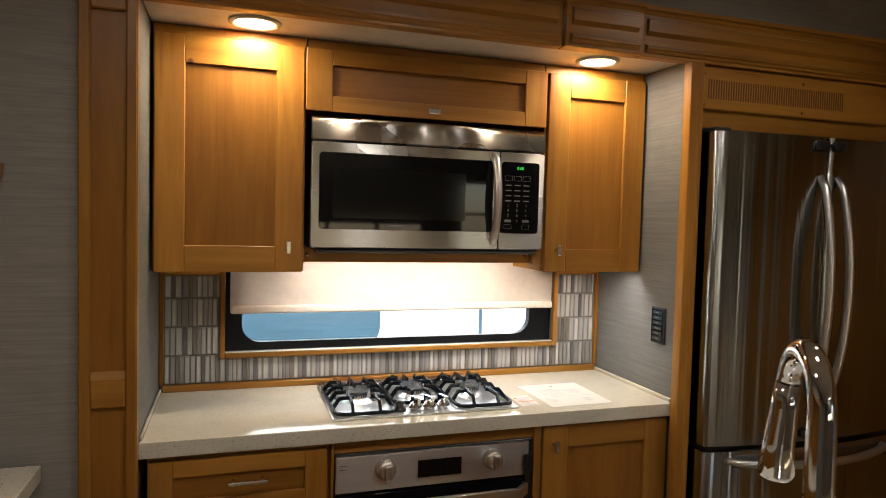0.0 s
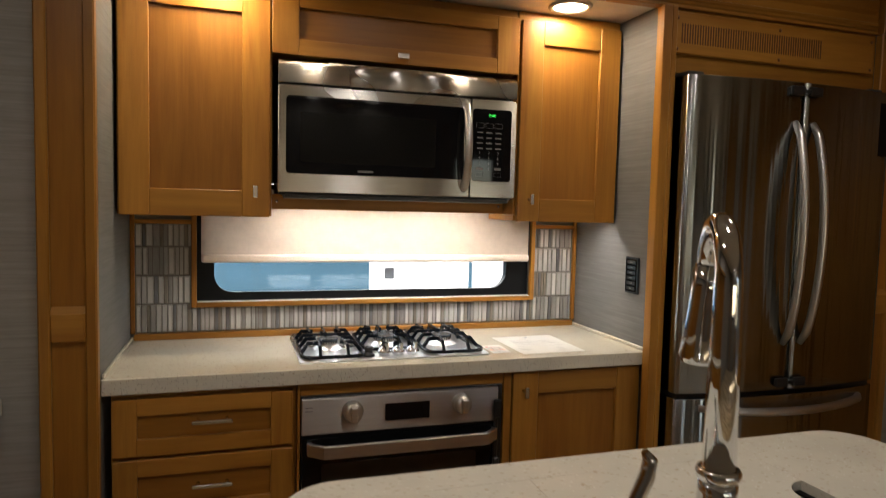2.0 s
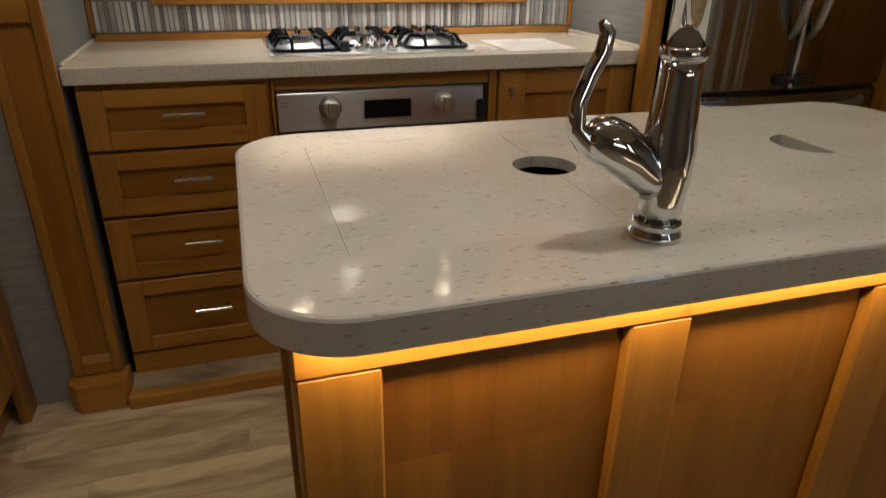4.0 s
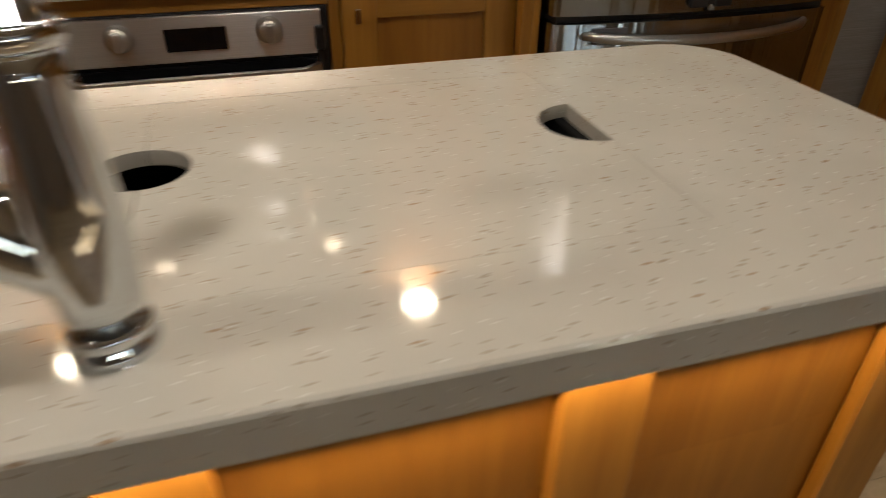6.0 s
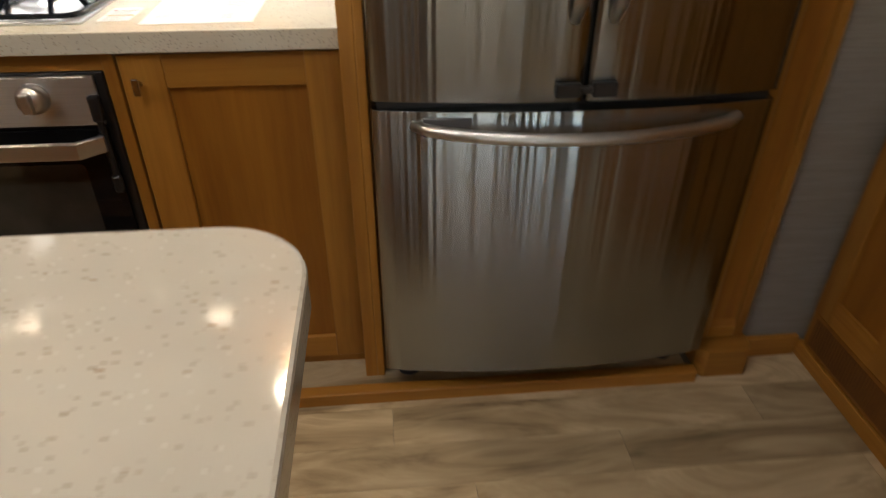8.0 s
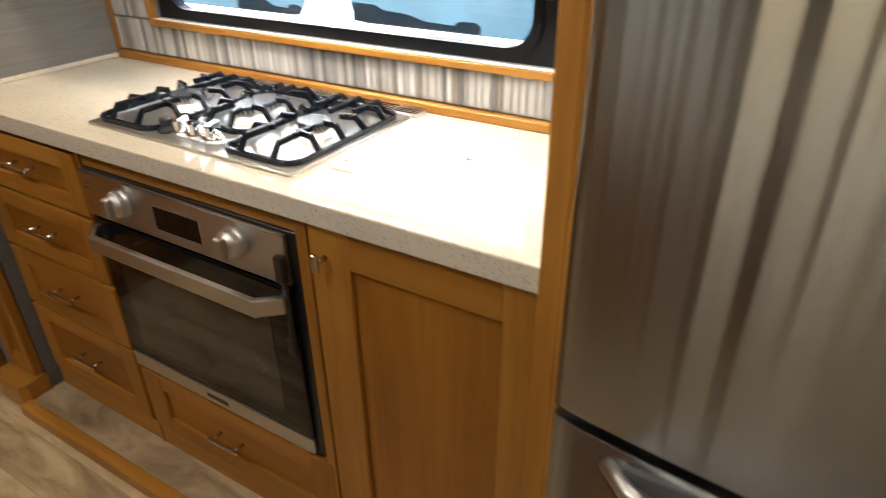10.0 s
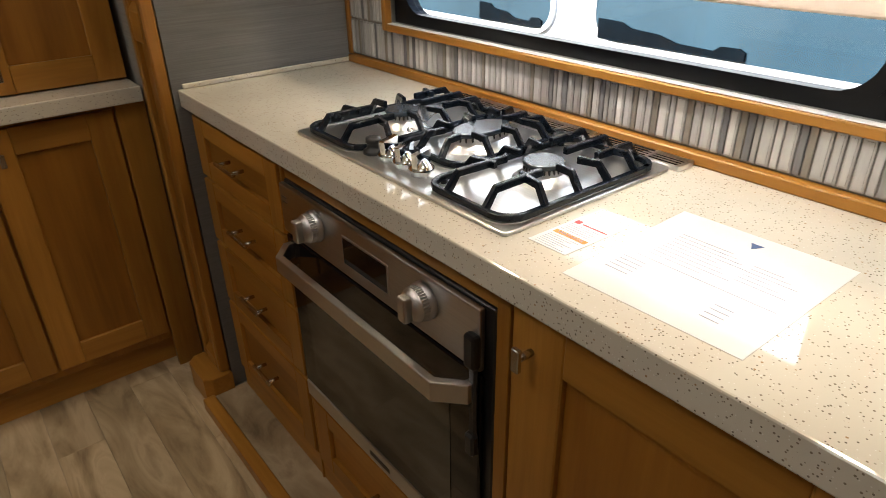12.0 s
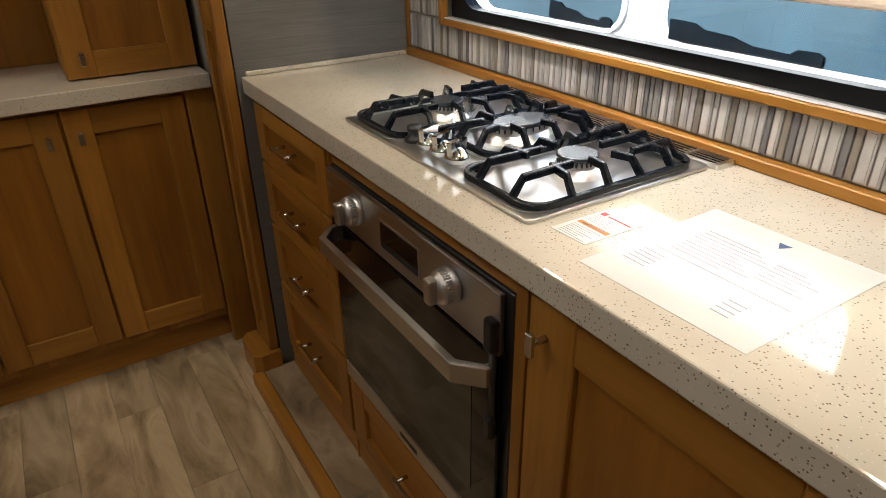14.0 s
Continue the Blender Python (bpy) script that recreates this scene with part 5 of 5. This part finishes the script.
for u0, u1 in ((-0.318, -0.040), (-0.612, -0.322)):
    shaker(c, "-x", P, u0, u1, 0.165, 1.10, 0.062, 0.07)
    shaker(c, "-x", P, u0, u1, 1.11, 2.25, 0.062, 0.07)
v = part("vent_grille", B(P + 0.006, P + 0.0195, -0.612, -0.045, 0.050, 0.160, 0.001), WOOD_PANEL, c)
# grille openings drawn as raised strips in the same painted shade
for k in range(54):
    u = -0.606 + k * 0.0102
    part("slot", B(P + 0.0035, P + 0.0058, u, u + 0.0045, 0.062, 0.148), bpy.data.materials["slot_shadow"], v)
c = thing("drawer_unit", (3.0, -1.2, 0), "alder drawer unit with chrome bar pulls", "cabinet")
D = 2.610
part("body", B(D + 0.020, 3.295, -1.80, -0.660, 0.045, 0.80, 0.001), WOOD_Z, c)
part("top", B(D - 0.004, 3.295, -1.80, -0.656, 0.8005, 0.835, 0.003), WOOD_Y, c)
part("leg_base", B(D + 0.030, 3.295, -1.79, -0.67, 0.0, 0.0445), WOOD_Y, c)
for z0, z1 in ((0.052, 0.262), (0.270, 0.520), (0.528, 0.792)):
    shaker(c, "-x", D, -1.240, -0.668, z0, z1, 0.060, 0.050, name="drawer", pull=("bar", -0.95, (z0 + z1) / 2))

# ---- outside the window ----
solid("ground", B(-60, 60, 0.56, 90, -1.05, -1.0), ASPHALT, "grey asphalt lot outside", "ground", "structure")
c = thing("parked_motorhome", (0, 3.2, -1.0), "white motorhome parked alongside with tinted windows", "vehicle")
part("body", prism(bmesh.new(), rounded(-6.0, 6.5, -0.55, 2.9, 0.25), 2.50, 4.9, axis="y"), WHITE_VEHICLE, c)
for a, b2 in ((-2.42, -1.10), (-0.77, 1.16), (3.2, 4.6)):
    w = part("window", prism(bmesh.new(), rounded(a, b2, 0.62, 1.42, 0.13), 2.485, 2.499, axis="y"), VEHICLE_GLASS, c, "tinted rounded window")
    part("rubber_rim", ring(bmesh.new(), rounded(a - 0.03, b2 + 0.03, 0.59, 1.45, 0.16), rounded(a - 0.002, b2 + 0.002, 0.618, 1.422, 0.13), 2.480, 2.4995, "y"), WHITE_VEHICLE, w)
for x0, x1 in ((-0.74, 0.10), (-1.70, -1.16)):
    # low uneven cowl along the foot of the glass
    w = x1 - x0
    cowl = [(x0, 0.630), (x1, 0.630), (x1, 0.668), (x1 - 0.03, 0.682), (x1 - 0.15 * w, 0.680), (x1 - 0.19 * w, 0.655), (x1 - 0.42 * w, 0.662), (x1 - 0.55 * w, 0.690), (x1 - 0.75 * w, 0.700), (x1 - 0.82 * w, 0.725), (x0, 0.730)]
    part("dashboard", prism(bmesh.new(), cowl, 2.470, 2.4845, axis="y"), DASH, c, "dark dashboard behind the glass")
part("badge", B(1.268, 1.332, 2.492, 2.4995, 0.862, 0.935), DARK_GREY, c)
part("body_seam", B(1.868, 1.892, 2.490, 2.4995, -0.3, 2.6), VEHICLE_GLASS, c)
for wx in (-4.2, 4.0):
    part("wheel", lathe(bmesh.new(), [(0.42, 0.0), (0.45, 0.05), (0.45, 0.25), (0.2, 0.28)], (wx, 2.42, -0.55), "y", 28), RUBBER, c)

# ---- pieces: splashback tiles and floor planks ----
c = thing("splashback", (0.79, 0.48, 0.93), "mosaic splashback of narrow grey and white glass tiles", "tiles")
bm = B(0.0147, 1.5578, 0.4832, 0.4868, 0.9305, 1.0118)
box(bm, 0.0147, 0.1817, 0.4832, 0.4868, 1.0118, 1.2818)
box(bm, 1.3943, 1.5578, 0.4832, 0.4868, 1.0118, 1.2818)
part("grout", bm, GROUT, c)
rng = random.Random(5)
tile_data = {}


def tile(x, z, w, h, tone):
    key = (w, h, tone)
    if key not in tile_data:
        tb = B(0, w, 0, 0.0065, 0, h, 0.0012, mi=0)
        if w > 0.0125:
            box(tb, 0.0032, w - 0.0032, -0.0012, 0.001, 0.004, h - 0.004, 0.0, mi=1)
        tile_data[key] = mesh("tile", tb, [TILE_RIM if w > 0.0125 and tone < 2 else TILES[tone], TILES[tone]])
    ob = new("tile", tile_data[key])
    ob.parent = c
    ob.matrix_parent_inverse = Matrix.Translation(-c.location)
    ob.location = (x, 0.4785, z)


def tile_row(xa, xb, z, h):
    x = xa
    while x < xb - 0.006:
        w = rng.choice((0.008, 0.0105, 0.0145, 0.0185))
        if x + w > xb - 0.0005:
            w = round(xb - x - 0.0005, 4)
        if w < 0.004:
            break
        tone = rng.choice((0, 0, 1, 1, 2)) if w > 0.0125 else rng.choice((1, 2, 3, 4, 3))
        tile(x, z, w, h, tone)
        x += w + 0.0022


tile_row(0.1835, 1.3925, 0.934, 0.076)
for xa, xb in ((0.0165, 0.181), (1.396, 1.557)):
    for z, h in ((0.934, 0.088), (1.0262, 0.088), (1.1184, 0.088), (1.2106, 0.070)):
        tile_row(xa, xb, z, h)

floor_ob = bpy.data.objects["floor"]
plank_data = {}


def plank(x0, x1, y0, y1, z0, z1, parent):
    key = (round(x1 - x0, 3), round(y1 - y0, 3), round(z1 - z0, 4))
    if key not in plank_data:
        plank_data[key] = mesh("plank", B(0, key[0] - 0.0007, 0, key[1] - 0.0007, 0, key[2], 0.0004), PLANK)
    ob = new("plank", plank_data[key])
    ob.parent = parent
    ob.location = (x0, y0, z0)


WIDE = 0.118
row = 0
y = -0.016
while y > -4.2:
    off = (row * 0.37) % 0.92
    x = -0.775 - off
    while x < 3.29:
        a, b2 = max(x, -0.775), min(x + 0.92, 3.295)
        if b2 - a > 0.02:
            plank(a, b2, y - WIDE, y, -0.0058, 0.0, floor_ob)
        x += 0.92
    y -= WIDE
    row += 1
slide = bpy.data.objects["slide_floor"]
for x in (0.012, 0.60, 1.20, 1.80):
    plank(x, min(x + 0.60, 2.41), -0.075, 0.030, 0.0242, 0.030, slide)
